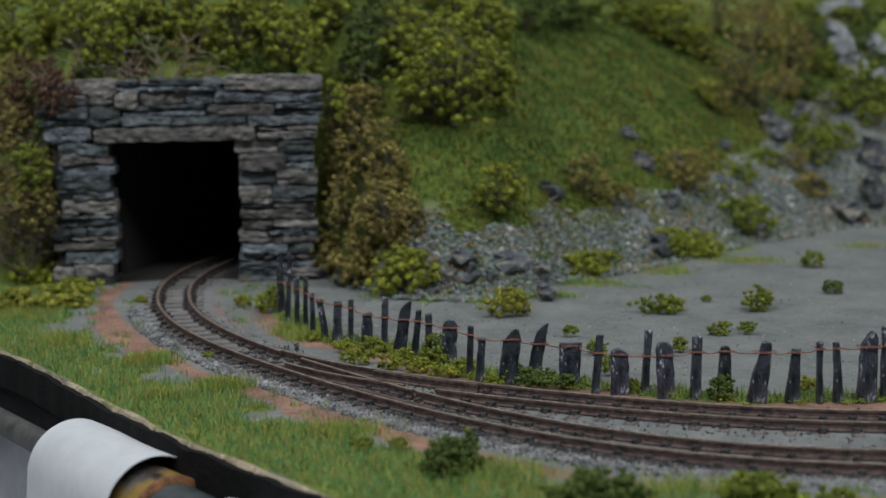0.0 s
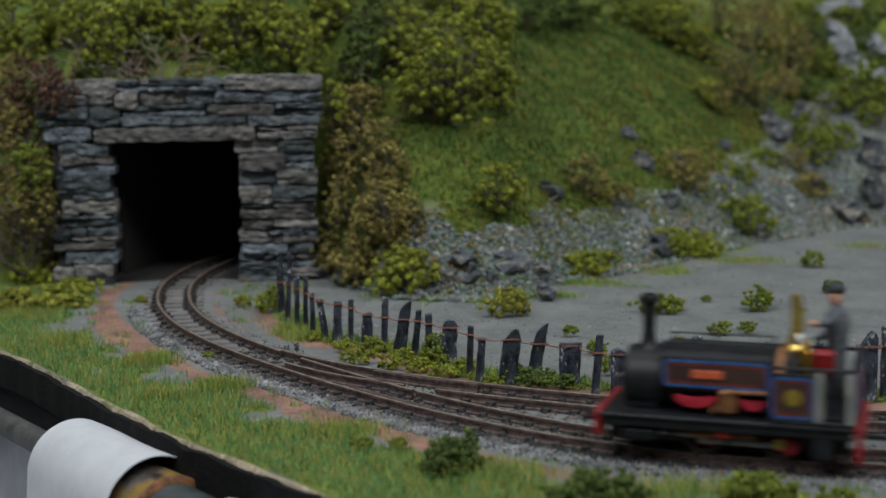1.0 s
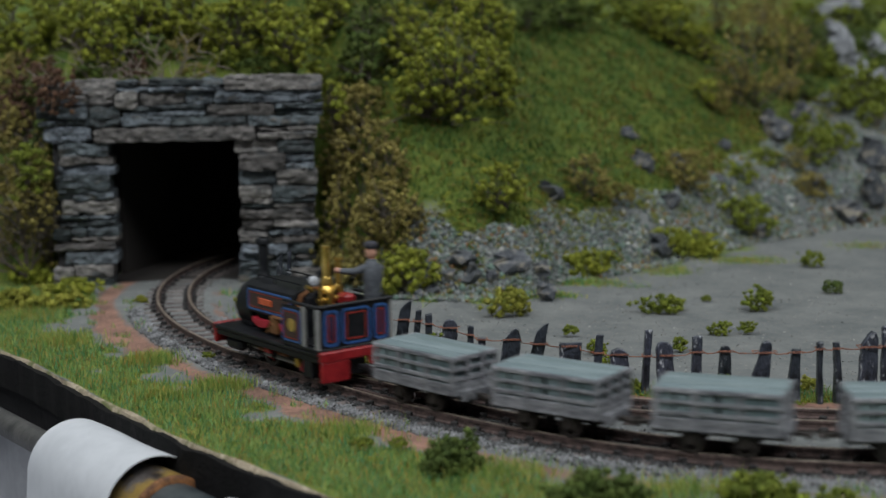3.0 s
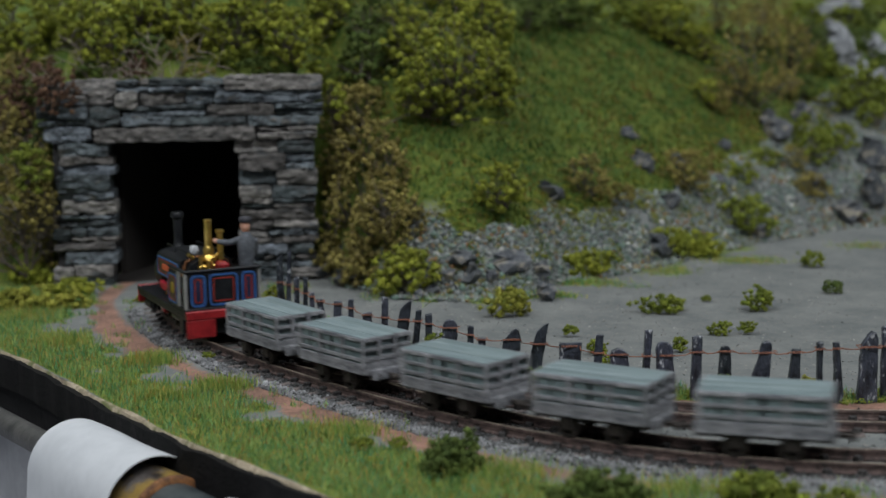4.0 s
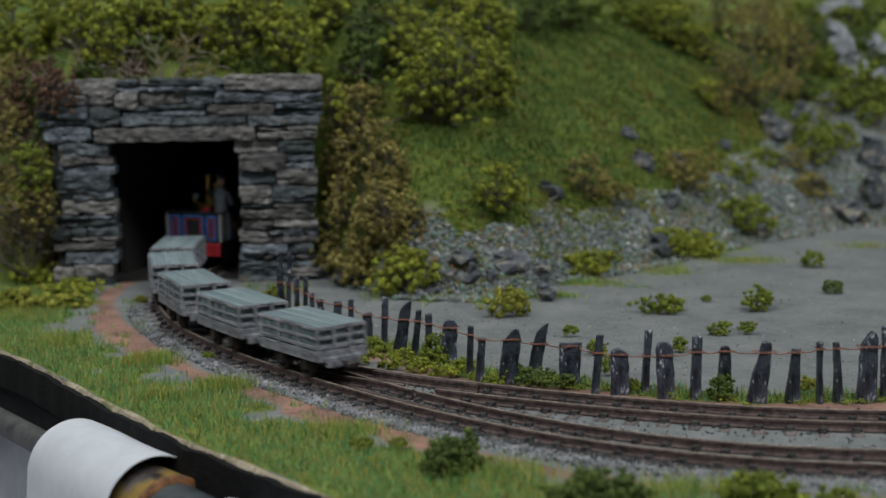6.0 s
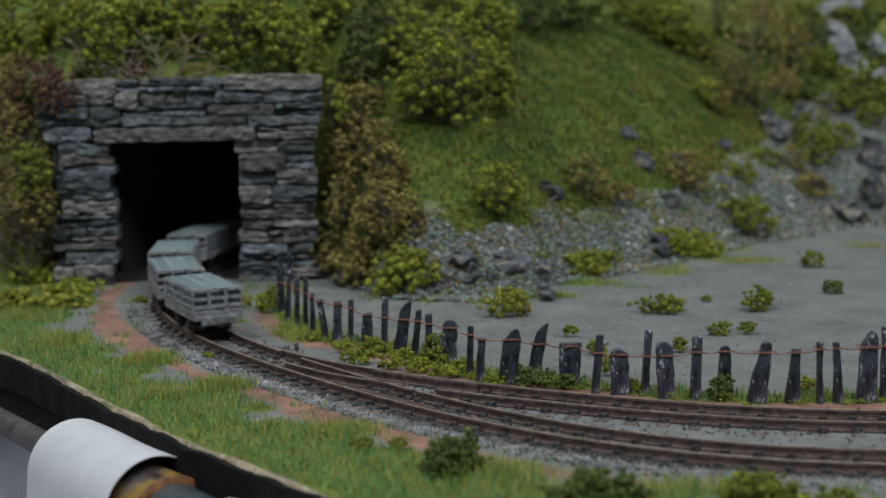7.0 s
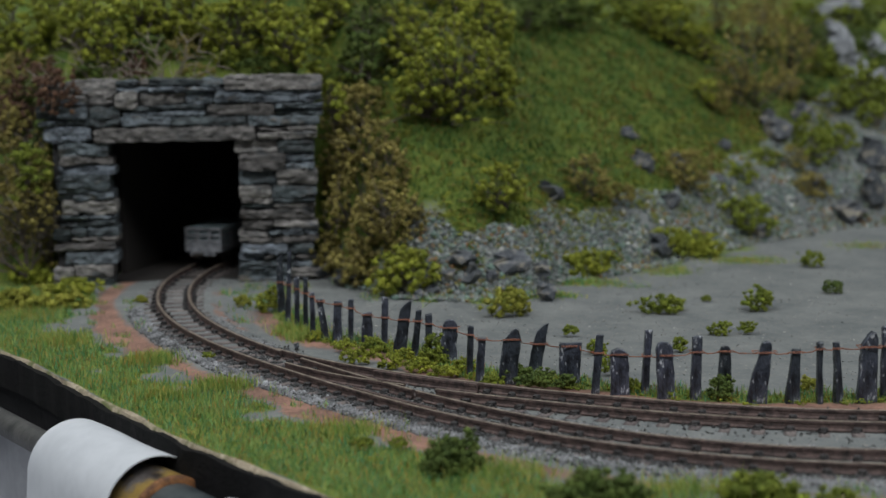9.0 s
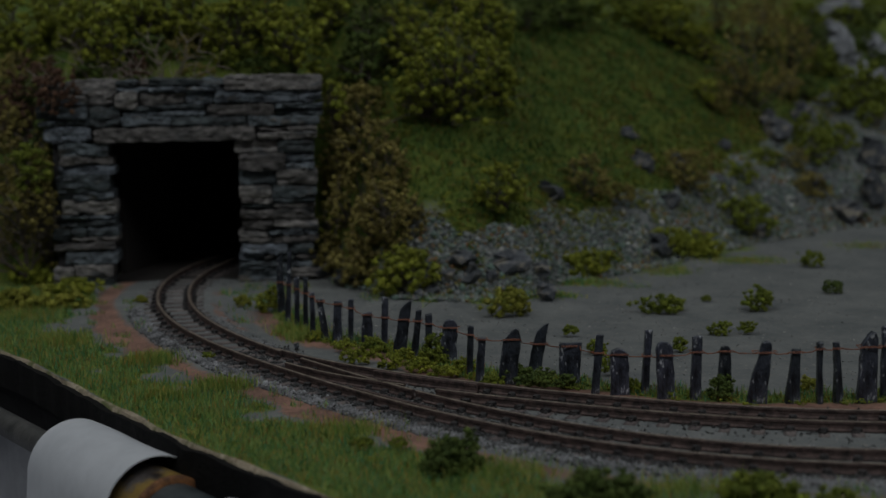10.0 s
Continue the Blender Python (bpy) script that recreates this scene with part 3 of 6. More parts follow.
def portal():
    rng = random.Random(11)
    root = new("tunnel_portal")
    root.matrix_basis = at(PORTAL_L[0], PORTAL_L[1], 0, WALL_TURN)
    tagged(root, "rough dry-stone slate tunnel portal with a long lintel", "tunnel portal", kind="structure")

    def stone(x0, x1, z0, z1, y=0.0, name="stone"):
        """A split stone, u along the wall and z up, its face near y = 0."""
        g = Geo()
        nx, nz = max(5, int((x1 - x0) / 0.9)), max(4, int((z1 - z0) / 0.8))
        seed = rng.uniform(0, 90)
        front = rng.uniform(-1.7, 0.6) + y
        tilt, twist = rng.uniform(-0.9, 0.9), rng.uniform(-0.9, 0.9)
        skew = [rng.uniform(-0.45, 0.45) for _ in range(4)]
        loops = []
        for k in range(nx + 1):
            t = k / nx
            u0 = x0 + 0.16 + (x1 - x0 - 0.32) * t
            wob = lambda q, size: noise.noise(Vector((u0 / size, q + seed, seed * 0.37)))
            zt = z1 - 0.16 + skew[0] * (t - 0.5) + 0.45 * wob(3, 3.0) + 0.25 * wob(9, 1.1)
            zb = z0 + 0.16 + skew[1] * (t - 0.5) + 0.45 * wob(17, 3.0) + 0.25 * wob(23, 1.1)
            end = max(0.0, 1 - min(t, 1 - t) * (x1 - x0) / 1.2)
            zt, zb = zt - 0.08 * end * end * (zt - zb), zb + 0.08 * end * end * (zt - zb)
            row = []
            for q in range(nz + 1):
                w = q / nz
                z = zb + (zt - zb) * w
                u = u0 + (skew[2] * (w - 0.5) if t < 0.5 else skew[3] * (w - 0.5)) * (abs(t - 0.5) * 2) ** 3
                edge = max(0.0, 1 - min(w, 1 - w) * (zt - zb) / 0.55)
                flake = noise.noise(Vector((u / 4.5 + seed, z / 0.8, seed)))
                f = front + twist * (t - 0.5) + tilt * (w - 0.5) + 0.55 * noise.noise(Vector((u / 2.2, z / 1.3, seed))) + 0.3 * noise.noise(Vector((u / 0.8, z / 0.6, seed + 5))) + (0.45 if flake > 0.12 else 0.0) + 0.3 * edge * edge + 0.3 * end * end
                row.append((u, f, z))
            loops.append([(u0, 9.0, zb)] + row + [(u0, 9.0, zt)])
        m = len(loops[0])
        v = [q for lp in loops for q in lp]
        fc = [tuple(range(m))[::-1], tuple(nx * m + i for i in range(m))]
        for k in range(nx):
            for i in range(m):
                fc.append((k * m + i, k * m + (i + 1) % m, (k + 1) * m + (i + 1) % m, (k + 1) * m + i))
        g.add(v, fc)
        part(name, g, WARM_SLATE if name == "lintel" or rng.random() < 0.38 else SLATE_WALL, root, smooth=38)

    def course(z0, z1, breaks, y=0.0):
        for a, b in zip(breaks, breaks[1:]):
            lo, hi = z0 + rng.uniform(-0.2, 0.2), z1 + rng.uniform(-0.3, 0.3)
            if hi - lo > 3.2 and rng.random() < 0.5:
                cut = lo + (hi - lo) * rng.uniform(0.35, 0.65)
                mid = a + (b - a) * rng.uniform(0.3, 0.7) if b - a > 9 and rng.random() < 0.6 else b
                stone(a, b, lo, cut, y)
                stone(a, mid, cut, hi, y)
                if mid < b:
                    stone(mid, b, cut, hi, y)
            else:
                stone(a, b, lo, hi, y)

    course(57.2, 60.6, [0.5, 8.2])
    course(57.2, 61.4, [8, 24, 34, 57])
    stone(57, 87.5, 57.6, 62.2, -1.2)
    course(53.4, 57.2, [1, 15, 23])
    stone(23.5, 30.5, 52.4, 57.8, -0.5)
    course(53.4, 57.4, [31, 45, 54], 0.2)
    course(53.6, 57.4, [54, 87.2], -0.6)
    course(49.3, 53.4, [-1, 6, 15])
    stone(15.5, 25, 47.2, 53.2, -0.2)
    course(50.0, 53.4, [25.5, 51])
    course(49.6, 53.4, [51.5, 72.5, 87.6], -0.3)
    course(47.0, 49.5, [-0.5, 8, 15.5])
    course(46.6, 50, [25, 40.5, 63.5])
    course(46.3, 49.5, [64, 86.5])
    stone(1.0, 15.8, 42.4, 47.0, -0.8)
    stone(16.5, 66.2, 42.1, 46.7, -1.4, "lintel")
    course(42.0, 46.2, [66.8, 85.5])
    left = [42.2, 38, 35.2, 32.4, 27.1, 24.1, 19.5, 15.6, 11.2, 8.6, 4.0, -3]
    for k, (z1, z0) in enumerate(zip(left, left[1:])):
        e0 = 4.5 + rng.uniform(-2.5, 2)
        e1 = 21.8 + rng.uniform(-1.2, 1.2)
        breaks = [e0, e1] if k % 3 != 1 else [e0, e0 + rng.uniform(5, 11), e1]
        course(z0, z1, breaks, rng.uniform(-0.6, 0.4))
    right = [42, 38, 32.6, 27.7, 23.8, 20.2, 16.6, 13.9, 9.4, 5.8, 1.3, -3]
    for k, (z1, z0) in enumerate(zip(right, right[1:])):
        e0 = 60.2 + rng.uniform(-0.9, 0.9)
        e1 = 84.6 + rng.uniform(-1.4, 1.0)
        cut = 73 + rng.uniform(-3.5, 3.5)
        course(z0, z1, [e0, cut, e1] if k != 5 else [e0, e1], rng.uniform(-0.6, 0.4))
    core = Geo()
    for x0, x1, z0, z1 in ((3.5, 20.5, -3, 42.5), (61.5, 83.5, -3, 42.5), (2.5, 84.5, 42.5, 60.5)):
        core.box(x0, x1, 1.6, 8.6, z0, z1)
    part("joint_core", core, MORTAR, root, "dark recessed joints")
    # the lining behind the portal, its dark colour standing in for shade
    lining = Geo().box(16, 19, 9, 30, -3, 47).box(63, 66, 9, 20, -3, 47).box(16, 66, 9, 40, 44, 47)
    part("tunnel_lining", lining, TUNNEL_SHADE, root, "tunnel lining darkened in colour for shade")
    # dark slab over the grit, painting in the shade of the tunnel floor
    part("tunnel_floor", Geo().box(20, 62, 5, 46, -3.4, -2.02), TUNNEL_SHADE, root, "floor slab darkened in colour for tunnel shade")
    # bore wall in the same colour, painted dark for the tunnel's shade
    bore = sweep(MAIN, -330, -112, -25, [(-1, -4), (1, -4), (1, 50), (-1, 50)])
    tagged(part("wall_tunnel", bore, TUNNEL_SHADE), "board lining the hidden curve, darkened in colour for shade", "tunnel wall", kind="structure")
    # unseen inner wall, added to keep stray light off the hidden line
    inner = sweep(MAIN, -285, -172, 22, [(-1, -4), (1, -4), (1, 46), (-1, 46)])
    tagged(part("wall_light_block", inner, TUNNEL_SHADE), "unseen dark board inside the hidden curve, added to block light", "tunnel wall", kind="structure")
    # unseen roof board, added to block light from above the hidden line
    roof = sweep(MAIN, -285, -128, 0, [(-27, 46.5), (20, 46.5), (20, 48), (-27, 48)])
    tagged(part("roof_light_block", roof, TUNNEL_SHADE), "unseen dark board over the hidden curve, added to block light", "tunnel roof", kind="structure")


# ---- tracks ----
def sweep(track, s0, s1, off, section, step=3.0, bend=None):
    """A profile of (across, up) carried along a track."""
    g = Geo()
    n = max(2, int((s1 - s0) / step))
    m = len(section)
    v, f = [], []
    for k in range(n + 1):
        s = s0 + (s1 - s0) * k / n
        o = off + (bend(s) if bend else 0)
        for a, z in section:
            x, y, th = on(track, s, o + a)
            v.append((x, y, z))
    for k in range(n):
        for i in range(m):
            f.append((k * m + i, k * m + (i + 1) % m, (k + 1) * m + (i + 1) % m, (k + 1) * m + i))
    f += [tuple(range(m)), tuple(n * m + i for i in range(m))]
    return g.add(v, f)


RAIL_SECTION = [(-0.75, -2.0), (0.75, -2.0), (0.75, -1.75), (0.28, -1.5), (0.25, -0.75), (0.45, -0.55), (0.45, -0.02), (-0.45, -0.02), (-0.45, -0.55), (-0.25, -0.75), (-0.28, -1.5), (-0.75, -1.75)]
HEAD_SECTION = [(-0.36, -0.02), (0.36, -0.02), (0.3, 0.02), (-0.3, 0.02)]


def rail(track, s0, s1, off, parent, bend=None):
    r = part("rail", sweep(track, s0, s1, off, RAIL_SECTION, bend=bend), RAIL, parent, smooth=30)
    part("rail_head", sweep(track, s0, s1, off, HEAD_SECTION, bend=bend), RAIL_TOP, r, "worn bare metal rail head")


def sleepers(track, ss, parent, rng, long=8.6):
    shapes = []
    for k in range(5):
        g = Geo().box(-1.25 + rng.uniform(-.15, .15), 1.25 + rng.uniform(-.15, .15), -long, long, -3.2, -1.95 + rng.uniform(-0.1, 0.06), 0.22)
        shapes.append(mesh_of("sleeper", g, SLEEPER))
    chair = Geo()
    for o in (-4.5, 4.5):
        for q in (-1.0, 1.0):
            chair.box(-0.8, 0.8, o + q * 0.95 - 0.5, o + q * 0.95 + 0.5, -2.1, -1.05, 0.2)
            chair.blob(rng.uniform(-0.3, 0.3), o + q * 1.5, -1.75, 0.95, 0.75, 0.75, rng, 0.35, 3, 6)
    chairs = mesh_of("rail_chair", chair, CHAIR)
    for s in ss:
        x, y, th = on(track, s, rng.uniform(-0.4, 0.4))
        m = at(x, y, 0, math.degrees(th) + rng.uniform(-2.5, 2.5))
        sl = part("sleeper", rng.choice(shapes), None, parent, m=m)
        part("rail_chair", chairs, None, sl)


def tracks():
    rng = random.Random(5)
    main = tagged(new("main_track"), "narrow-gauge main track with rusty rails on weathered sleepers", "railway track")
    rail(MAIN, -420, 600, -4.5, main)
    rail(MAIN, -420, 24, 4.5, main)
    rail(MAIN, 78, 600, 4.5, main)
    # the closed switch blade and its closure rail
    rail(MAIN, 34, 77, 4.5, main, bend=lambda s: -0.2 * clamp01((40 - s) / 6))
    sleepers(MAIN, [-136 + 6.1 * k for k in range(26)], main, rng)
    sleepers(MAIN, [24 + 5.6 * k for k in range(11)], main, rng, 9.6)
    sleepers(MAIN, [87 + 6.1 * k for k in range(26)], main, rng)
    side = tagged(new("siding_track"), "narrow-gauge siding track leaving the main line by a turnout", "railway track")
    rail(SIDING, 0, 450, 4.5, side)
    rail(SIDING, 58, 450, -4.5, side)
    rail(SIDING, 14, 50, -4.5, side, bend=lambda s: 1.4 * clamp01((30 - s) / 16))
    sleepers(SIDING, [66 + 6.1 * k for k in range(24)], side, rng)
    part("check_rail", sweep(MAIN, 66, 92, -3.2, RAIL_SECTION), RAIL, main, smooth=30)
    part("check_rail", sweep(SIDING, 36, 64, 3.2, RAIL_SECTION), RAIL, side, smooth=30)
    # loose ballast between and beside the sleepers
    r = np.random.RandomState(3)
    verts, faces = [], []
    base = np.array([(1, 0, 0), (-1, 0, 0), (0, 1, 0), (0, -1, 0), (0, 0, 1), (0, 0, -1)], float)
    tri = np.array([(0, 2, 4), (2, 1, 4), (1, 3, 4), (3, 0, 4), (2, 0, 5), (1, 2, 5), (3, 1, 5), (0, 3, 5)])
    count = 0
    dark_v, dark_f, dark_count = [], [], 0
    for track, s0, s1, n, mid, wide in ((MAIN, -135, 235, 12000, 0, 5.0), (SIDING, 20, 220, 5000, 0, 5.0), (MAIN, -60, 200, 15000, -9.6, 2.0), (MAIN, -40, 200, 5000, 8.0, 2.0), (MAIN, 10, 130, 5200, 1, 5.0), (MAIN, -30, 150, 1300, -7.3, 0.7), (SIDING, 30, 190, 700, 0, 6.0), (MAIN, 85, 235, 5000, 10.5, 2.2), (MAIN, 60, 235, 8000, 0, 3.4), (SIDING, 55, 220, 9000, 0, 3.4), (MAIN, 0, 110, 7000, -10.6, 1.5), (MAIN, 20, 235, 2601, -6.2, 0.5), (SIDING, 30, 200, 1301, -2.5, 4.5)):
        black = n in (5200, 1300, 700, 2601, 1301)
        for _ in range(n):
            s, off = r.uniform(s0, s1), r.normal(mid, wide)
            if abs(off) > 13.5 or min(abs(off - 4.5), abs(off + 4.5)) < 1.0:
                continue
            x, y, th = on(track, s, off)
            if track is MAIN and s > 20 and off > 5 and abs(off) < 13.5 and r.rand() < 0.35:
                continue
            size = r.uniform(0.2, 0.42) * (1.0 if r.rand() < 0.9 else 1.5)
            z = -2.45 + r.uniform(-0.25, 0.15) + (0.12 * math.exp(-((off - mid) / 2) ** 2) if mid else (0.0 if abs(off) > 7.5 else -0.12))
            if black:
                z += 0.25
            q = base * size * r.uniform(0.6, 1.25, (6, 3)) + (x, y, z)
            if black or r.rand() < 0.12:
                dark_v.append(q)
                dark_f.append(tri + 6 * dark_count)
                dark_count += 1
            else:
                verts.append(q)
                faces.append(tri + 6 * count)
                count += 1
    ob = new("ballast", quick_mesh("ballast", np.concatenate(verts), np.concatenate(faces), BALLAST))
    tagged(ob, "fine grey stone ballast between and beside the sleepers", "ballast", kind="stuff")
    ob = new("cinders", quick_mesh("cinders", np.concatenate(dark_v), np.concatenate(dark_f), CINDER))
    tagged(ob, "dark cinders and oily stones strewn in the turnout", "cinders", kind="stuff")


# ---- slate fence ----
def fence():
    rng = random.Random(8)
    root = tagged(new("slate_fence"), "fence of upright dark slate slabs tied with rusty wire", "fence")
    ties = []

    def post(x, y, h, lean, w0, w1, top, wire):
        g = Geo()
        thick = rng.uniform(0.9, 1.4)
        a, b = w0 / 2, w1 / 2
        cut = {"f": [(-b, h - rng.uniform(0, 0.5)), (b, h - rng.uniform(0, 0.6))],
               "s": [(-b, h - w1 * 0.9), (b * 0.2, h - 0.5), (b, h)],
               "t": [(-b, h - w1 * 0.8), (-b * 0.3, h - w1 * 0.25), (b * 0.25, h), (b * 0.7, h - 0.3), (b, h - w1 * 0.5)],
               "r": [(-b, h - w1 * 0.45), (-b * 0.75, h - w1 * 0.12), (-b * 0.2, h), (b * 0.45, h - w1 * 0.05), (b * 0.9, h - w1 * 0.28), (b, h - w1 * 0.5)]}[top]
        left = [(-a + (a - b) * t + rng.uniform(-0.12, 0.12) * w0 * 0.35, cut[0][1] * t) for t in (0.75, 0.5, 0.28)]
        right = [(a - (a - b) * t + rng.uniform(-0.12, 0.12) * w0 * 0.35, cut[-1][1] * t) for t in (0.28, 0.5, 0.75)]
        ring = [(a, -1.5)] + right + cut[::-1] + left + [(-a, -1.5)]
        ring = [(u + lean * max(v, 0) / h, v) for u, v in ring]
        cu, cv = sum(u for u, v in ring) / len(ring), sum(v for u, v in ring) / len(ring)
        rows = []
        for yy, inset in ((-thick / 2, 0.22), (-thick / 2 + 0.22, 0), (thick / 2 - 0.2, 0), (thick / 2, 0.2)):
            for u, v in ring:
                du, dv = cu - u, cv - v
                q = math.hypot(du, dv) or 1
                rows.append((u + du / q * inset + rng.uniform(-0.05, 0.05), yy + rng.uniform(-0.1, 0.1), v + dv / q * inset))
        n = len(ring)
        f = [tuple(range(n)), tuple(3 * n + i for i in range(n))[::-1]]
        for k in range(3):
            for i in range(n):
                f.append((k * n + i, (k + 1) * n + i, (k + 1) * n + (i + 1) % n, k * n + (i + 1) % n))
        g.add(rows, f)
        part("slate", g, SLATE, root, m=at(x, y, -2.2, rng.uniform(-14, 14)))
        wz = min(max(wire, 4.0), h - 3)
        ties.append((x + lean * (wz + 2) / h, y - thick / 2 - 0.35, wz, w0 / 2 + 0.2, thick))

    post(-45.4, 423.0, 16.5, -0.4, 2.2, 1.9, "s", 6.5)
    post(-42.6, 410.8, 19.9, 1.2, 1.5, 0.9, "s", 8.0)
    post(-39.4, 403.6, 13.7, 0.3, 1.4, 1.4, "f", 8.1)
    post(-36.8, 400.4, 14.2, 0.3, 1.4, 1.2, "f", 7.5)
    post(-34.0, 390.1, 11.9, 0.0, 1.5, 1.2, "f", 8.4)
    post(-30.4, 387.0, 10.7, -1.5, 1.9, 1.6, "f", 7.8)
    post(-27.3, 384.0, 10.8, 0.4, 2.5, 1.9, "f", 7.5)
    post(-23.9, 384.5, 11.3, 0.3, 1.4, 1.4, "f", 6.3)
    post(-19.5, 380.1, 8.4, 0.2, 3.0, 2.3, "f", 5.8)
    post(-15.0, 377.1, 13.0, 0.4, 1.6, 1.6, "f", 5.2)
    post(-11.2, 367.7, 13.6, 2.2, 3.3, 2.5, "s", 6.5)
    post(-7.4, 363.7, 12.0, 1.4, 1.8, 1.4, "f", 6.9)
    post(-3.8, 361.0, 11.5, 0.1, 1.6, 1.6, "f", 6.7)
    post(0.8, 358.9, 10.3, 0.7, 4.1, 3.5, "r", 6.1)
    post(5.7, 345.7, 11.8, 0.4, 1.4, 1.4, "f", 7.1)
    post(7.9, 339.5, 10.3, 0.6, 2.0, 1.7, "f", 8.1)
    post(13.9, 336.9, 12.5, 1.5, 4.6, 3.8, "t", 7.7)
    post(20.5, 347.0, 11.6, 2.4, 3.4, 2.4, "s", 4.4)
    post(27.9, 335.5, 9.6, 0.3, 4.6, 5.1, "f", 6.3)
    post(32.8, 327.3, 13.1, 1.1, 1.9, 1.7, "f", 6.5)
    post(38.1, 326.0, 9.9, -0.3, 4.2, 3.9, "r", 6.4)
    post(43.6, 326.7, 13.8, 0.8, 1.6, 1.5, "f", 5.8)
    post(47.7, 322.4, 12.1, -0.7, 4.1, 3.9, "r", 6.8)
    post(53.6, 321.0, 13.6, 0.4, 2.4, 2.1, "f", 7.8)
    post(60.2, 322.1, 11.1, -0.0, 3.4, 2.2, "r", 7.6)
    post(65.8, 316.4, 13.2, 2.1, 4.5, 2.4, "r", 8.5)
    post(73.3, 315.9, 11.6, 0.7, 3.3, 1.7, "f", 8.9)
    post(79.0, 315.6, 13.0, -0.2, 1.3, 1.1, "f", 9.3)
    post(83.2, 316.3, 12.8, -0.8, 2.0, 1.0, "f", 9.2)
    post(89.0, 316.4, 14.9, 0.7, 4.5, 3.3, "t", 9.4)
    post(94.3, 319.9, 15.3, -0.4, 2.4, 1.9, "r", 8.7)
    wire = Geo()
    for strand in (0, 1):
        pts = []
        for k, (x, y, z, half, th) in enumerate(ties):
            for dx in (-half * 0.8, half * 0.8):
                pts.append((x + dx, y, z + (0.12 if strand else -0.12) * (1 if (k % 2) else -1) + 0.1))
            if k + 1 < len(ties):
                x2, y2, z2 = ties[k + 1][:3]
                for t in (0.35, 0.65):
                    pts.append((x + (x2 - x) * t, y + (y2 - y) * t, z + (z2 - z) * t - 0.18 + rng.uniform(-0.08, 0.08)))
        wire.tube(pts, 0.085 if strand else 0.105, 6)
    part("wire", wire, RUST_WIRE, root, "twisted rusty wire")
    for x, y, z, half, th in ties[1::2]:
        g = Geo().tube([(x - half, y, z), (x - half - 0.1, y + th + 0.6, z + 0.2), (x + half + 0.1, y + th + 0.6, z + 0.1), (x + half, y, z + 0.15)], 0.1, 6)
        part("wire_tie", g, RUST_WIRE, root)


# ---- shrubs, rocks, grass ----
LEAF_BASE = np.array([(1, 0, -0.2), (-0.5, 0.87, -0.25), (-0.5, -0.87, -0.2), (0, 0, 0.7)], float)
LEAF_TRI = np.array([(0, 1, 3), (1, 2, 3), (2, 0, 3), (1, 0, 2)])
SHRUB_WORDS = {"lime": "bushy yellow-green scatter-foliage shrub", "pale": "low pale green tuft of scatter foliage", "green": "small mid-green rounded scatter-foliage shrub",
               "dark": "dense dark green scatter-foliage shrub", "olive": "straggly olive-brown scatter-foliage bush", "rust": "dry rust-brown scatter-foliage bush"}
SHRUB_COUNT = [0]


def turned(r, n):
    """Random rotation matrices."""
    q = r.normal(size=(n, 4))
    q /= np.linalg.norm(q, axis=1)[:, None]
    w, x, y, z = q.T
    return np.stack([1 - 2 * (y * y + z * z), 2 * (x * y - z * w), 2 * (x * z + y * w), 2 * (x * y + z * w), 1 - 2 * (x * x + z * z), 2 * (y * z - x * w),
                     2 * (x * z - y * w), 2 * (y * z + x * w), 1 - 2 * (x * x + y * y)], 1).reshape(n, 3, 3)


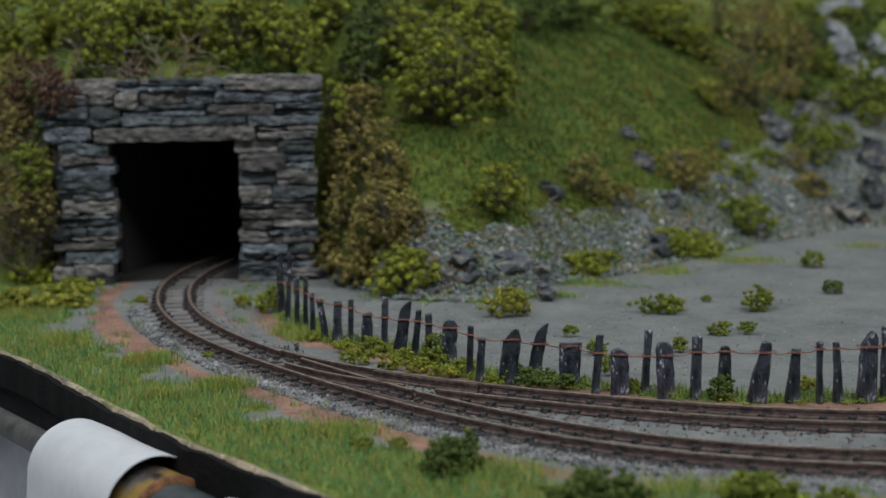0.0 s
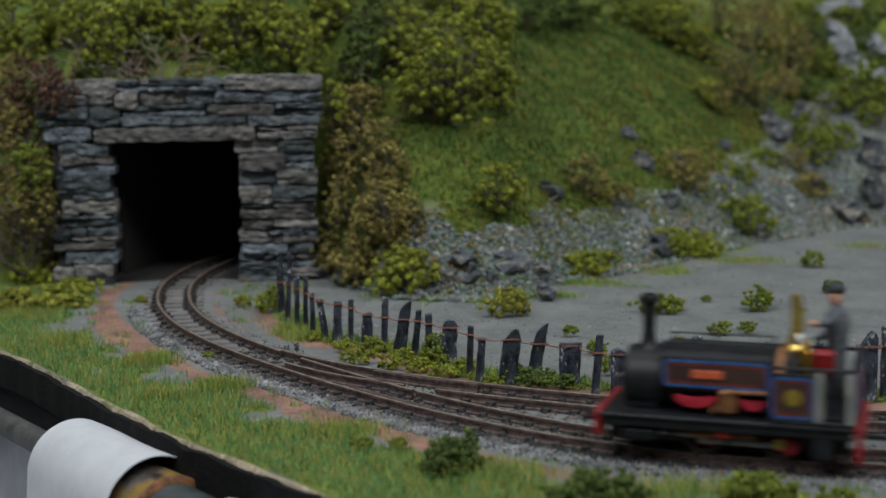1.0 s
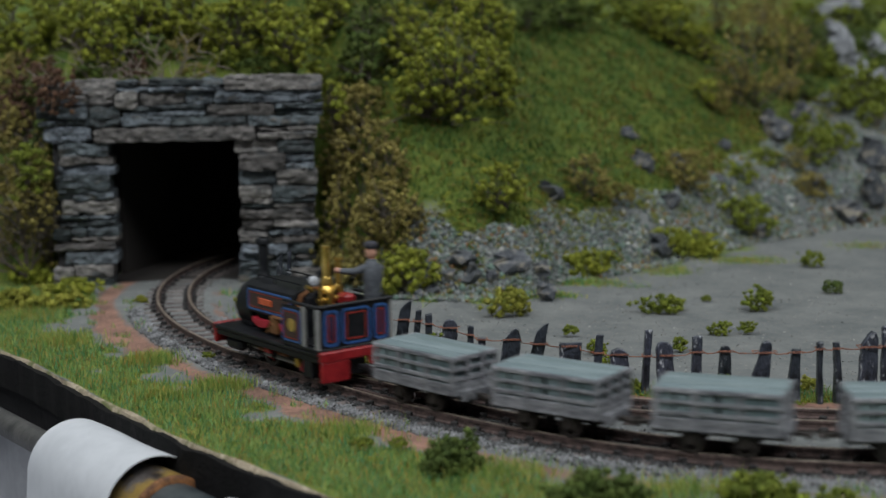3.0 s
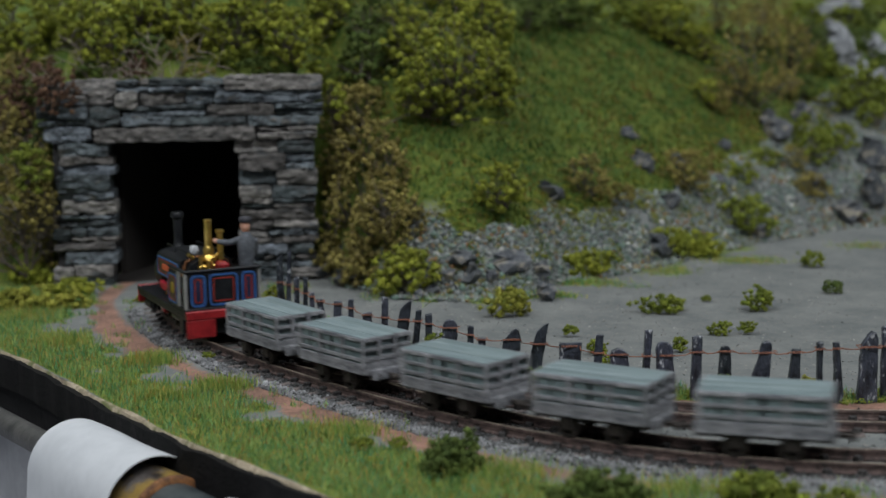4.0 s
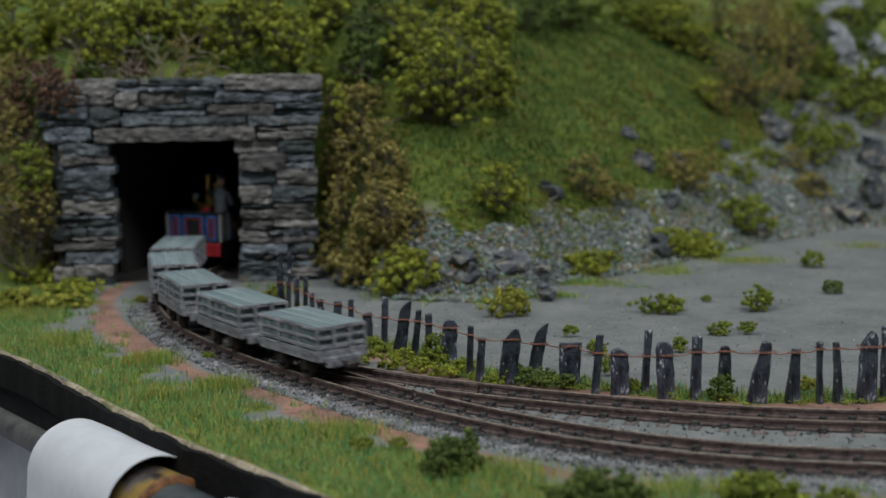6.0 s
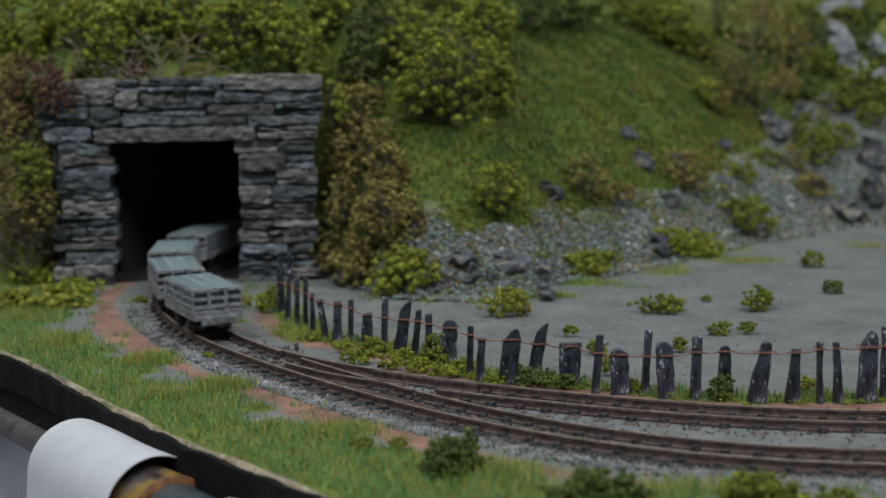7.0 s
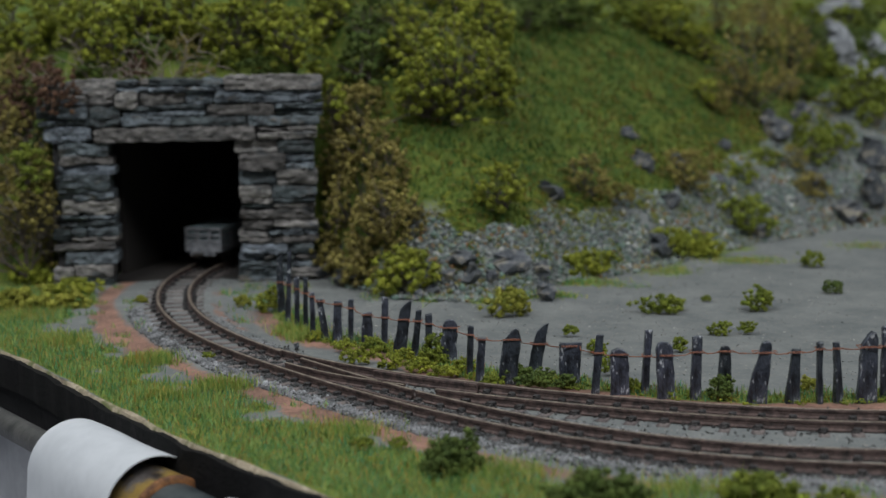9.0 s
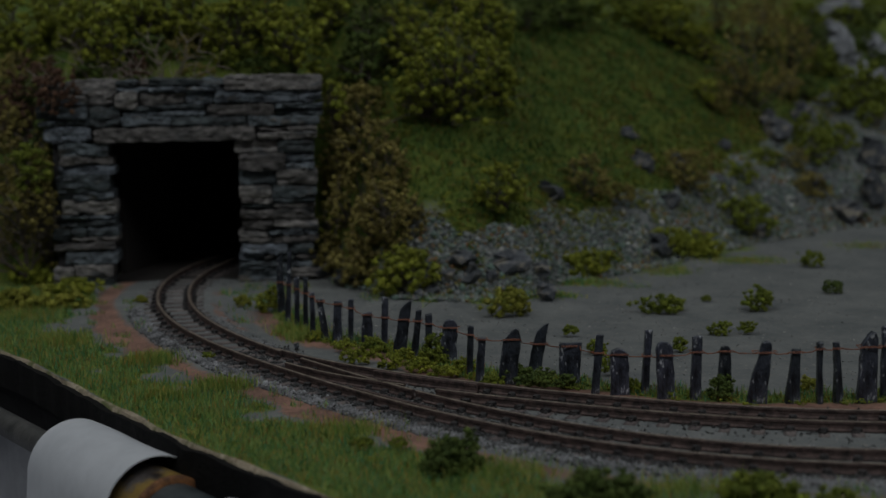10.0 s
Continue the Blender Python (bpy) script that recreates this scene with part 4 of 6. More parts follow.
def shrub(kind, x, y, z, w, h):
    """A shrub of many separate clumps of leaves at the ends of twigs, w wide and h high."""
    SHRUB_COUNT[0] += 1
    r = np.random.RandomState(100 + SHRUB_COUNT[0])
    root = tagged(new("shrub"), SHRUB_WORDS[kind] + (" on the hillside" if z > 0 else " on the flat ground"), "shrub", group="scenery shrubs")
    root.matrix_basis = at(x, y, z)
    depth = min(w, max(h, w * 0.6)) * 0.5
    fine = kind in ("olive", "rust")
    flat = z < 0
    if flat:
        unit = float(np.clip(0.03 * (w + h) + 0.16, 0.32, 1.3))
        clumps = int(np.clip(w * h / (unit * unit * 1.7), 16, 120))
    else:
        unit = float(np.clip(0.034 * (w + h) + 0.3, 0.5, 1.35)) * (0.72 if fine else 1.0)
        clumps = int(np.clip(w * h / (unit * unit * 3.3), 12, 165))
    u = r.normal(size=(clumps, 3))
    u /= np.linalg.norm(u, axis=1)[:, None]
    u[:, 1] = np.where(u[:, 1] > 0.55, -u[:, 1], u[:, 1])
    u[:, 2] = np.where(u[:, 2] < -0.8, -u[:, 2], u[:, 2])
    # lobes give the crown its uneven outline
    lobes = r.normal(size=(6, 3))
    lobes /= np.linalg.norm(lobes, axis=1)[:, None]
    swell = 0.78 + 0.34 * np.max(np.clip(u @ lobes.T, 0, 1) ** 3, axis=1)
    rad = r.uniform(0.15 if flat else 0.3, 1.0, clumps) ** 0.45 * swell * (1 + 0.08 * r.normal(size=clumps))
    centre = u * rad[:, None] * np.array([w * 0.48, depth * 0.92, h * 0.48]) + np.array([0, 0, h * (0.40 if z > 0 else 0.30)])
    size = unit * r.uniform(0.6, 1.35, clumps)
    low = -0.22 * h if z > 0 else -0.4
    centre[:, 2] = np.maximum(centre[:, 2] - (0.06 * h if z > 0 else 0), low + size * 0.6)
    per = 44
    d = r.normal(size=(clumps, per, 3))
    d /= np.linalg.norm(d, axis=2)[:, :, None]
    reach = r.uniform(0.72, 1.22, (clumps, per, 1))
    pts = (centre[:, None, :] + d * reach * (size[:, None, None] * np.array([1.0, 1.0, 0.8]))).reshape(-1, 3)
    # small leaves, each facing roughly outwards from its clump
    n = len(pts)
    face = d.reshape(-1, 3) + 0.55 * r.normal(size=(n, 3)) + np.array([0, 0, 0.25])
    face /= np.linalg.norm(face, axis=1)[:, None]
    along = np.cross(face, r.normal(size=(n, 3)))
    along /= np.linalg.norm(along, axis=1)[:, None]
    across = np.cross(face, along)
    leaf = (max(unit * (0.26 if fine else 0.27), 0.13) * r.uniform(0.6, 1.3, n))[:, None]
    slim = 0.45 if fine else 0.72
    v = np.stack([pts - along * leaf, pts + across * leaf * slim + face * leaf * 0.25, pts + along * leaf, pts - across * leaf * slim + face * leaf * 0.25], 1)
    k = 4 * np.arange(n)[:, None]
    tris = np.concatenate([k + [0, 1, 2], k + [0, 2, 3]])
    # the dense heart of each clump
    core = np.array([(1, 0, 0), (-1, 0, 0), (0, 1, 0), (0, -1, 0), (0, 0, 1), (0, 0, -1)], float)
    tri8 = np.array([(0, 2, 4), (2, 1, 4), (1, 3, 4), (3, 0, 4), (2, 0, 5), (1, 2, 5), (3, 1, 5), (0, 3, 5)])
    hv = (centre[:, None, :] + core[None] * size[:, None, None] * 0.8 * r.uniform(0.8, 1.1, (clumps, 6, 1))).reshape(-1, 3)
    hf = (tri8[None] + 6 * np.arange(clumps)[:, None, None]).reshape(-1, 3) + 4 * n
    part("foliage", quick_mesh("foliage", np.concatenate([v.reshape(-1, 3), hv]), np.concatenate([tris, hf]), LEAF[kind]), None, root)
    if h > 12:
        g = Geo()
        for c in centre[:: max(1, clumps // (26 if kind == "lime" else 14))]:
            bend = r.normal(size=3) * 0.06 * h
            mid = (c[0] * 0.45 + bend[0], c[1] * 0.45 + bend[1], c[2] * 0.6 + bend[2] * 0.5)
            t = min(0.42, 0.010 * h + 0.1)
            tip = (c[0] * 1.06, c[1] * 1.06, c[2] + size[0] * 0.9)
            g.rod((0, depth * 0.3, -1.5), mid, t, 5, t * 0.7).rod(mid, tip, t * 0.7, 5, t * 0.3)
            side = (c[0] + bend[1] * 1.6, c[1] - 0.1 * depth, c[2] + bend[0] * 1.6)
            g.rod(mid, side, t * 0.45, 4, t * 0.2)
        part("stem", g, STEM, root, "thin grey-brown twigs")


def shrubs():
    shrub("lime", -144.5, 535.7, 65.7, 33.3, 33.3)
    shrub("rust", -132.8, 511.7, 42.9, 28.2, 32.0)
    shrub("olive", -134.4, 487.6, 0.3, 27.3, 52.7)
    shrub("olive", -139.9, 503.1, 26.0, 22.3, 37.2)
    shrub("lime", -106.8, 496.4, 64.6, 23.6, 27.2)
    shrub("lime", -67.6, 502.3, 67.4, 27.5, 25.7)
    shrub("lime", -47.3, 499.5, 63.6, 27.4, 27.4)
    shrub("lime", -30.1, 513.5, 54.4, 13.2, 15.1)
    shrub("dark", -24.2, 508.8, 55.5, 20.5, 35.4)
    shrub("lime", 3.5, 492.8, 45.9, 43.5, 47.1)
    shrub("lime", -11.0, 510.6, 62.6, 22.4, 26.1)
    shrub("lime", -88.7, 509.3, 74.9, 26.0, 18.5)
    shrub("dark", 33.8, 610.1, 76.2, 26.6, 17.8)
    shrub("green", 60.0, 653.3, 79.0, 23.8, 11.9)
    shrub("lime", 99.0, 659.4, 64.2, 28.9, 28.9)
    shrub("olive", 128.7, 631.7, 39.0, 53.4, 53.4)
    shrub("lime", 110.9, 658.4, 58.0, 21.7, 19.3)
    shrub("dark", 189.2, 718.2, 58.9, 31.5, 18.4)
    shrub("green", 216.6, 780.5, 75.2, 31.3, 17.0)
    shrub("green", 178.6, 662.0, 37.6, 29.2, 24.3)
    shrub("green", 149.0, 613.3, 19.5, 22.6, 18.1)
    shrub("dark", 198.0, 692.6, 48.1, 15.2, 15.2)
    shrub("olive", 87.6, 547.4, 16.5, 24.3, 19.2)
    shrub("olive", 48.6, 510.0, 18.5, 19.8, 17.9)
    shrub("lime", 17.8, 469.8, 19.4, 19.2, 19.2)
    shrub("green", 109.6, 549.6, 0.6, 24.5, 16.3)
    shrub("olive", 142.3, 588.7, 7.7, 19.6, 13.1)
    shrub("lime", 82.7, 515.0, -1.9, 32.6, 9.6)
    shrub("lime", 75.2, 510.4, 0.9, 17.1, 9.5)
    shrub("lime", 44.7, 479.0, -2.0, 23.2, 9.8)
    shrub("pale", 17.8, 416.6, -2.1, 16.4, 9.4)
    shrub("lime", -11.8, 451.5, -1.6, 27.0, 16.0)
    shrub("olive", -23.7, 486.0, 31.6, 26.9, 23.3)
    shrub("olive", -29.1, 480.6, 14.3, 21.4, 26.8)
    shrub("olive", -16.2, 462.4, 9.6, 22.4, 25.8)
    shrub("olive", -25.2, 466.3, -1.4, 19.2, 19.2)
    shrub("lime", -35.0, 486.7, 9.9, 10.9, 14.5)
    shrub("green", 60.1, 417.8, -2.1, 14.9, 6.3)
    shrub("green", 87.4, 419.2, -2.1, 10.2, 7.9)
    shrub("dark", 113.8, 442.3, -2.0, 7.6, 4.6)
    shrub("green", 119.7, 491.0, -2.0, 11.0, 5.5)
    shrub("green", 70.8, 386.1, -2.1, 6.4, 4.3)
    shrub("green", 78.0, 387.8, -2.1, 5.2, 3.5)
    shrub("green", 32.6, 388.1, -2.0, 5.5, 3.2)
    shrub("green", 57.7, 368.6, -2.1, 4.2, 4.4)
    shrub("green", 75.1, 431.9, -2.2, 3.2, 1.9)
    shrub("green", 37.5, 365.0, -2.0, 5.5, 4.9)
    shrub("dark", 59.0, 320.4, -2.1, 7.0, 6.3)
    shrub("green", 48.2, 323.2, -2.2, 3.4, 2.9)
    shrub("dark", 19.8, 333.5, -2.0, 11.3, 5.0)
    shrub("dark", 26.6, 332.0, -2.0, 6.3, 3.8)
    shrub("lime", -19.9, 360.2, -2.1, 9.5, 4.3)
    shrub("lime", -12.9, 353.4, -2.0, 8.0, 4.0)
    shrub("lime", -6.2, 350.4, -2.1, 9.2, 4.0)
    shrub("lime", 0.3, 344.3, -2.1, 9.1, 3.4)
    shrub("green", -2.3, 358.7, -2.1, 8.1, 8.1)
    shrub("lime", -24.8, 373.2, -2.2, 5.6, 3.6)
    shrub("pale", 79.0, 325.6, -2.1, 6.1, 3.7)
    shrub("lime", -49.0, 428.4, -2.2, 9.6, 8.3)
    shrub("dark", 1.0, 270.8, -2.2, 12.9, 8.8)
    shrub("dark", 24.3, 245.5, -2.0, 17.8, 8.9)
    shrub("green", 51.8, 244.4, -2.1, 16.8, 8.4)
    shrub("green", 64.7, 245.6, -2.2, 9.4, 4.7)
    shrub("green", -16.3, 287.0, -2.1, 5.4, 2.4)
    shrub("green", -9.2, 286.3, -2.1, 4.3, 2.4)
    shrub("pale", -114.5, 440.0, -2.1, 29.6, 6.6)
    shrub("pale", -125.2, 437.1, -2.2, 13.1, 8.2)
    shrub("green", -57.6, 367.5, -2.2, 3.6, 1.9)
    shrub("lime", -128.7, 536.7, 73.2, 29.3, 25.4)
    shrub("lime", -97.5, 506.7, 73.3, 24.0, 20.3)
    shrub("lime", -80.0, 506.7, 72.1, 24.0, 20.3)
    shrub("lime", -59.2, 510.6, 74.4, 27.9, 22.3)
    shrub("lime", -41.5, 547.4, 71.7, 23.9, 25.9)
    shrub("green", -35.8, 554.8, 81.5, 24.2, 16.1)
    shrub("dark", -15.0, 528.8, 75.4, 23.1, 21.2)
    shrub("lime", 16.8, 509.8, 49.2, 24.3, 28.1)
    shrub("lime", -4.6, 492.9, 47.8, 23.5, 23.5)
    shrub("lime", 16.1, 540.6, 67.1, 27.6, 25.7)
    shrub("olive", -145.4, 521.2, 49.1, 23.0, 24.9)
    shrub("rust", -118.5, 473.5, 52.0, 17.0, 18.0)
    shrub("olive", -142.1, 493.8, 6.8, 20.2, 29.4)
    shrub("olive", -125.0, 473.0, 14.0, 17.0, 27.0)
    shrub("green", -127.0, 471.0, 26.0, 14.0, 22.0)
    # two dark shrubs added to fill the hollow, standing in for its shadow
    shrub("dark", -124.0, 492.0, 34.0, 18.0, 30.0)
    shrub("dark", -122.0, 486.0, 12.0, 14.0, 30.0)
    shrub("olive", -125.0, 488.6, 11.0, 16.3, 27.2)
    shrub("rust", -141.8, 513.3, 40.1, 18.9, 22.7)
    shrub("olive", -132.4, 493.3, 14.1, 22.0, 27.5)
    shrub("dark", -110.6, 492.4, 61.2, 14.4, 7.2)
    shrub("rust", -97.3, 493.1, 61.3, 10.8, 6.5)
    shrub("olive", -77.7, 494.6, 61.3, 14.5, 5.4)
    shrub("dark", -59.8, 497.1, 61.7, 16.4, 6.5)
    shrub("lime", -42.5, 527.6, 52.9, 11.6, 15.5)
    shrub("olive", -34.7, 506.2, 39.1, 14.9, 20.5)
    shrub("olive", -25.8, 499.0, 43.2, 20.2, 20.2)
    shrub("olive", -16.2, 473.6, 25.7, 19.3, 19.3)
    shrub("olive", -10.1, 462.3, 14.8, 12.0, 13.7)
    shrub("olive", -34.9, 481.1, -0.2, 12.6, 16.1)
    shrub("olive", -21.6, 469.4, 10.4, 19.2, 19.2)
    shrub("olive", -33.3, 493.9, 25.4, 16.4, 20.1)
    shrub("lime", 90.8, 689.0, 77.3, 27.6, 20.1)
    shrub("dark", 75.2, 683.9, 82.0, 24.9, 12.4)
    shrub("olive", 126.7, 706.7, 69.1, 28.3, 28.3)
    shrub("olive", 154.4, 685.2, 51.6, 27.6, 30.1)
    shrub("green", 172.9, 738.9, 68.0, 24.2, 21.6)
    shrub("green", 170.6, 684.4, 48.9, 17.5, 17.5)
    shrub("green", 182.2, 648.0, 30.0, 19.1, 14.3)
    shrub("olive", 137.3, 601.5, 18.6, 15.6, 11.1)
    shrub("green", 162.0, 629.0, 23.6, 20.9, 13.9)
    shrub("lime", 106.4, 616.8, 42.5, 13.6, 13.6)
    shrub("olive", 110.8, 615.8, 39.1, 13.6, 11.3)
    shrub("olive", 143.7, 701.2, 61.3, 30.7, 28.2)
    shrub("dark", 155.0, 659.9, 40.5, 14.5, 14.5)
    shrub("olive", 162.5, 753.7, 73.4, 32.9, 19.2)
    shrub("dark", 48.5, 659.2, 84.0, 28.7, 12.0)
    shrub("green", 197.8, 785.5, 78.3, 22.9, 14.3)
    shrub("lime", 4.5, 552.0, 80.9, 40.1, 16.1)
    shrub("lime", -116.8, 501.5, 70.0, 18.3, 22.0)
    shrub("olive", -124.9, 483.9, 0.7, 14.4, 52.3)
    shrub("dark", -134.3, 514.7, 46.5, 17.0, 20.8)
    shrub("dark", 23.0, 246.7, -2.1, 14.1, 7.5)
    shrub("dark", 27.5, 245.2, -2.0, 13.1, 7.9)
    shrub("green", 50.0, 244.8, -2.2, 13.1, 8.0)
    shrub("green", 54.6, 244.8, -2.3, 11.2, 6.6)
    shrub("dark", -0.0, 268.7, -2.2, 9.2, 7.2)
    shrub("dark", 3.6, 269.7, -2.2, 7.2, 6.8)
    shrub("dark", 50.7, 626.9, 74.0, 34.2, 18.3)
    shrub("green", 74.7, 657.7, 74.8, 31.1, 16.8)
    shrub("dark", 33.0, 596.0, 71.9, 19.5, 13.0)
    shrub("lime", 90.0, 663.9, 70.2, 21.8, 16.9)
    shrub("dark", -92.6, 498.3, 65.7, 16.4, 10.9)
    shrub("olive", -82.0, 500.1, 66.2, 14.6, 11.0)
    shrub("rust", -97.9, 497.2, 64.4, 10.9, 9.1)
    shrub("green", -69.1, 499.0, 64.3, 14.6, 9.1)
    shrub("green", 196.4, 746.5, 67.5, 24.5, 16.3)
    shrub("dark", 171.3, 709.3, 58.1, 20.7, 18.1)
    shrub("green", 190.6, 670.2, 39.4, 14.8, 14.8)
    shrub("dark", 205.4, 749.3, 67.4, 16.4, 13.7)
    shrub("green", 170.9, 655.6, 35.7, 19.3, 14.5)
    shrub("olive", 144.5, 656.3, 43.3, 21.7, 14.4)
    shrub("olive", 121.6, 637.5, 44.6, 18.7, 18.7)
    shrub("green", 112.0, 576.0, 16.0, 17.0, 8.5)
    shrub("lime", 100.0, 562.0, 13.0, 12.0, 6.0)
    shrub("green", 126.0, 596.0, 19.0, 20.0, 9.0)
    shrub("lime", 84.0, 545.0, 14.0, 11.0, 6.0)
    shrub("olive", 60.0, 515.0, 16.0, 14.0, 9.0)
    shrub("green", 150.0, 628.0, 27.0, 22.0, 12.0)
    shrub("lime", -33.5, 486.0, 47.0, 9.0, 17.0)
    shrub("lime", -32.9, 387.0, -2.1, 5.8, 2.9)
    shrub("pale", -57.9, 435.5, -2.1, 6.5, 3.9)
    shrub("lime", -9.8, 359.6, -2.1, 6.8, 4.1)
    shrub("green", -17.6, 369.6, -2.2, 6.9, 5.6)
    shrub("lime", 4.3, 349.5, -2.1, 6.6, 3.4)
    shrub("green", 10.4, 335.9, -2.2, 6.3, 2.5)
    shrub("dark", 16.3, 339.8, -2.2, 7.7, 4.6)
    shrub("green", 41.2, 328.4, -2.1, 6.2, 3.2)
    shrub("green", 38.0, 344.3, -2.0, 6.5, 5.2)
    shrub("lime", -112.2, 458.4, -2.1, 20.6, 6.9)
    shrub("lime", -129.8, 480.0, -2.2, 17.9, 9.0)
    shrub("pale", -88.7, 442.8, -2.2, 5.0, 2.3)


def bare_shrub(x, y, z, size, branches, seed, label, wood=None):
    rng = random.Random(seed)
    root = tagged(new("bare_shrub"), label, "shrub")
    root.matrix_basis = at(x, y, z)
    for k in range(branches):
        a = rng.uniform(-1.3, 1.3)
        g = Geo()
        p = (rng.uniform(-1, 1), 0.0, -2.0)
        for step in range(5):
            a += rng.uniform(-0.35, 0.35)
            q = (p[0] + size * math.sin(a), p[1] + rng.uniform(-1.6, 0.8), p[2] + size * math.cos(a))
            g.rod(p, q, 0.42 - 0.07 * step, 5, 0.36 - 0.07 * step)
            for b in (a - 0.8, a + 0.7):
                if step > 0 and rng.random() < 0.7:
                    e = (q[0] + size * math.sin(b), q[1] + rng.uniform(-1.5, 1), q[2] + size * math.cos(b))
                    g.rod(q, e, 0.2, 4, 0.1).rod(e, (e[0] + size * 0.5 * math.sin(b + 0.5), e[1], e[2] + size * 0.5 * math.cos(b + 0.5)), 0.1, 4, 0.05)
            p = q
        part("twig", g, wood or DEAD_TWIG, root)


ROCK_SEED = [0]


def rock(x, y, z, w, h):
    ROCK_SEED[0] += 1
    rng = random.Random(900 + ROCK_SEED[0])
    pale = z > 40 and x > 150
    g = Geo().blob(0, 0, 0, w * (0.38 if pale else 0.5), w * 0.38, h * (0.45 if pale else 0.58), rng, 0.36, 4, 6)
    m = at(x, y + w * 0.15, z + h * 0.35, rng.uniform(0, 360), rng.uniform(-12, 12), rng.uniform(-12, 12))
    ob = part("rock", g, PALE_ROCK if pale else ROCK, m=m)
    tagged(ob, "pale grey weathered rock outcrop on the hillside" if pale else "angular dark grey slate rock", "rock", group="slate rocks")


def rocks():
    rock(6.0, 450.9, 5.9, 11.8, 5.0)
    rock(19.5, 454.2, 3.5, 13.6, 5.9)
    rock(28.1, 456.4, 1.2, 10.2, 5.1)
    rock(8.3, 446.9, 0.6, 5.8, 6.7)
    rock(1.7, 449.1, 1.2, 6.7, 4.2)
    rock(-2.5, 447.6, -1.9, 6.7, 3.0)
    rock(2.5, 446.7, -0.9, 5.0, 3.3)
    rock(29.4, 437.4, -2.1, 8.2, 4.9)
    rock(14.3, 448.9, 1.1, 5.0, 4.2)
    rock(-37.7, 481.6, -2.1, 10.8, 7.2)
    rock(-30.4, 465.8, -2.1, 8.7, 5.2)
    rock(-41.1, 491.8, -0.0, 7.3, 5.5)
    rock(-14.3, 450.3, -2.2, 6.7, 3.7)
    rock(34.2, 493.2, 19.9, 12.8, 6.4)
    rock(70.3, 538.6, 24.8, 9.0, 7.0)
    rock(79.0, 529.8, 11.8, 7.9, 5.5)
    rock(71.6, 504.7, -0.1, 11.3, 6.6)
    rock(114.1, 551.4, -1.8, 12.3, 4.1)
    rock(156.0, 586.2, -1.0, 17.4, 8.7)
    rock(144.8, 594.7, 10.3, 13.2, 8.8)
    rock(168.7, 596.9, 3.0, 13.3, 13.3)
    rock(175.5, 618.3, 15.2, 13.7, 13.7)
    rock(135.9, 616.0, 27.4, 13.6, 9.1)
    rock(150.7, 640.9, 33.4, 11.8, 9.4)
    rock(132.8, 623.2, 32.6, 9.2, 6.9)
    rock(199.8, 770.5, 74.1, 30.9, 16.8)
    rock(183.6, 706.1, 55.5, 20.7, 20.7)
    rock(185.4, 683.5, 46.2, 15.0, 15.0)
    rock(203.3, 712.1, 55.0, 13.0, 13.0)
    rock(187.2, 731.2, 63.9, 16.0, 10.7)
    rock(66.6, 550.1, 33.9, 8.1, 5.1)
    rock(192.2, 680.5, 43.7, 10.0, 10.0)
    rock(187.5, 743.6, 67.7, 13.6, 9.8)
    rock(210.3, 789.5, 78.2, 17.2, 11.5)
    rock(179.6, 711.3, 57.9, 13.0, 10.4)
    rock(185.9, 695.0, 50.7, 15.3, 12.7)
    rock(203.1, 725.8, 59.8, 13.3, 10.6)
    rock(196.4, 686.7, 45.9, 10.1, 10.1)
    rock(-124.3, 479.4, -2.1, 7.2, 3.9)
    rock(-36.9, 375.3, -2.1, 2.3, 1.7)
    rock(85.6, 554.5, 23.0, 8.2, 6.1)
    rock(107.9, 586.7, 25.9, 7.6, 4.8)
    rock(-7.5, 442.4, -2.2, 5.0, 2.6)
    rock(101.5, 562.3, 15.7, 6.2, 4.2)


def scree():
    r = np.random.RandomState(21)
    rng = random.Random(6)
    base = np.array([(1, 0, 0), (-1, 0, 0), (0, 1, 0), (0, -1, 0), (0, 0, 1), (0, 0, -1)], float)
    tri = np.array([(0, 2, 4), (2, 1, 4), (1, 3, 4), (3, 0, 4), (2, 0, 5), (1, 2, 5), (3, 1, 5), (0, 3, 5)])
    verts, faces, count = [], [], 0
    for _ in range(42000):
        x = r.uniform(-36, 215)
        toe = lerp_at(TOE, x)
        top = lerp_at(SCREE_TOP, x)
        d = r.uniform(-6, top + 12)
        y = toe + d
        if d > top + 8 * rough_at(x, y, 14, 6) or (rough_at(x, y, 10, 8) > 0.28 and r.rand() < 0.7):
            continue
        if d < 0 and r.rand() < 0.75:
            continue
        z = max(hill_z(x, y), -2.4) + 2.0 * rough_at(x, y, 16, 1) * clamp01(d / 8) + 1.0 * rough_at(x, y, 6, 2) * clamp01(d / 8)
        s = r.uniform(0.35, 0.85) * (1.0 if r.rand() < 0.88 else 2.0)
        q = base * s * r.uniform(0.5, 1.3, (6, 3)) * np.array([1, 1, 0.7])
        verts.append(q @ turned(r, 1)[0].T + (x, y, z + 0.2))
        faces.append(tri + 6 * count)
        count += 1
    ob = new("scree", quick_mesh("scree", np.concatenate(verts), np.concatenate(faces), SCREE))
    tagged(ob, "loose grey-green slate scree on the lower slope", "scree", kind="stuff")


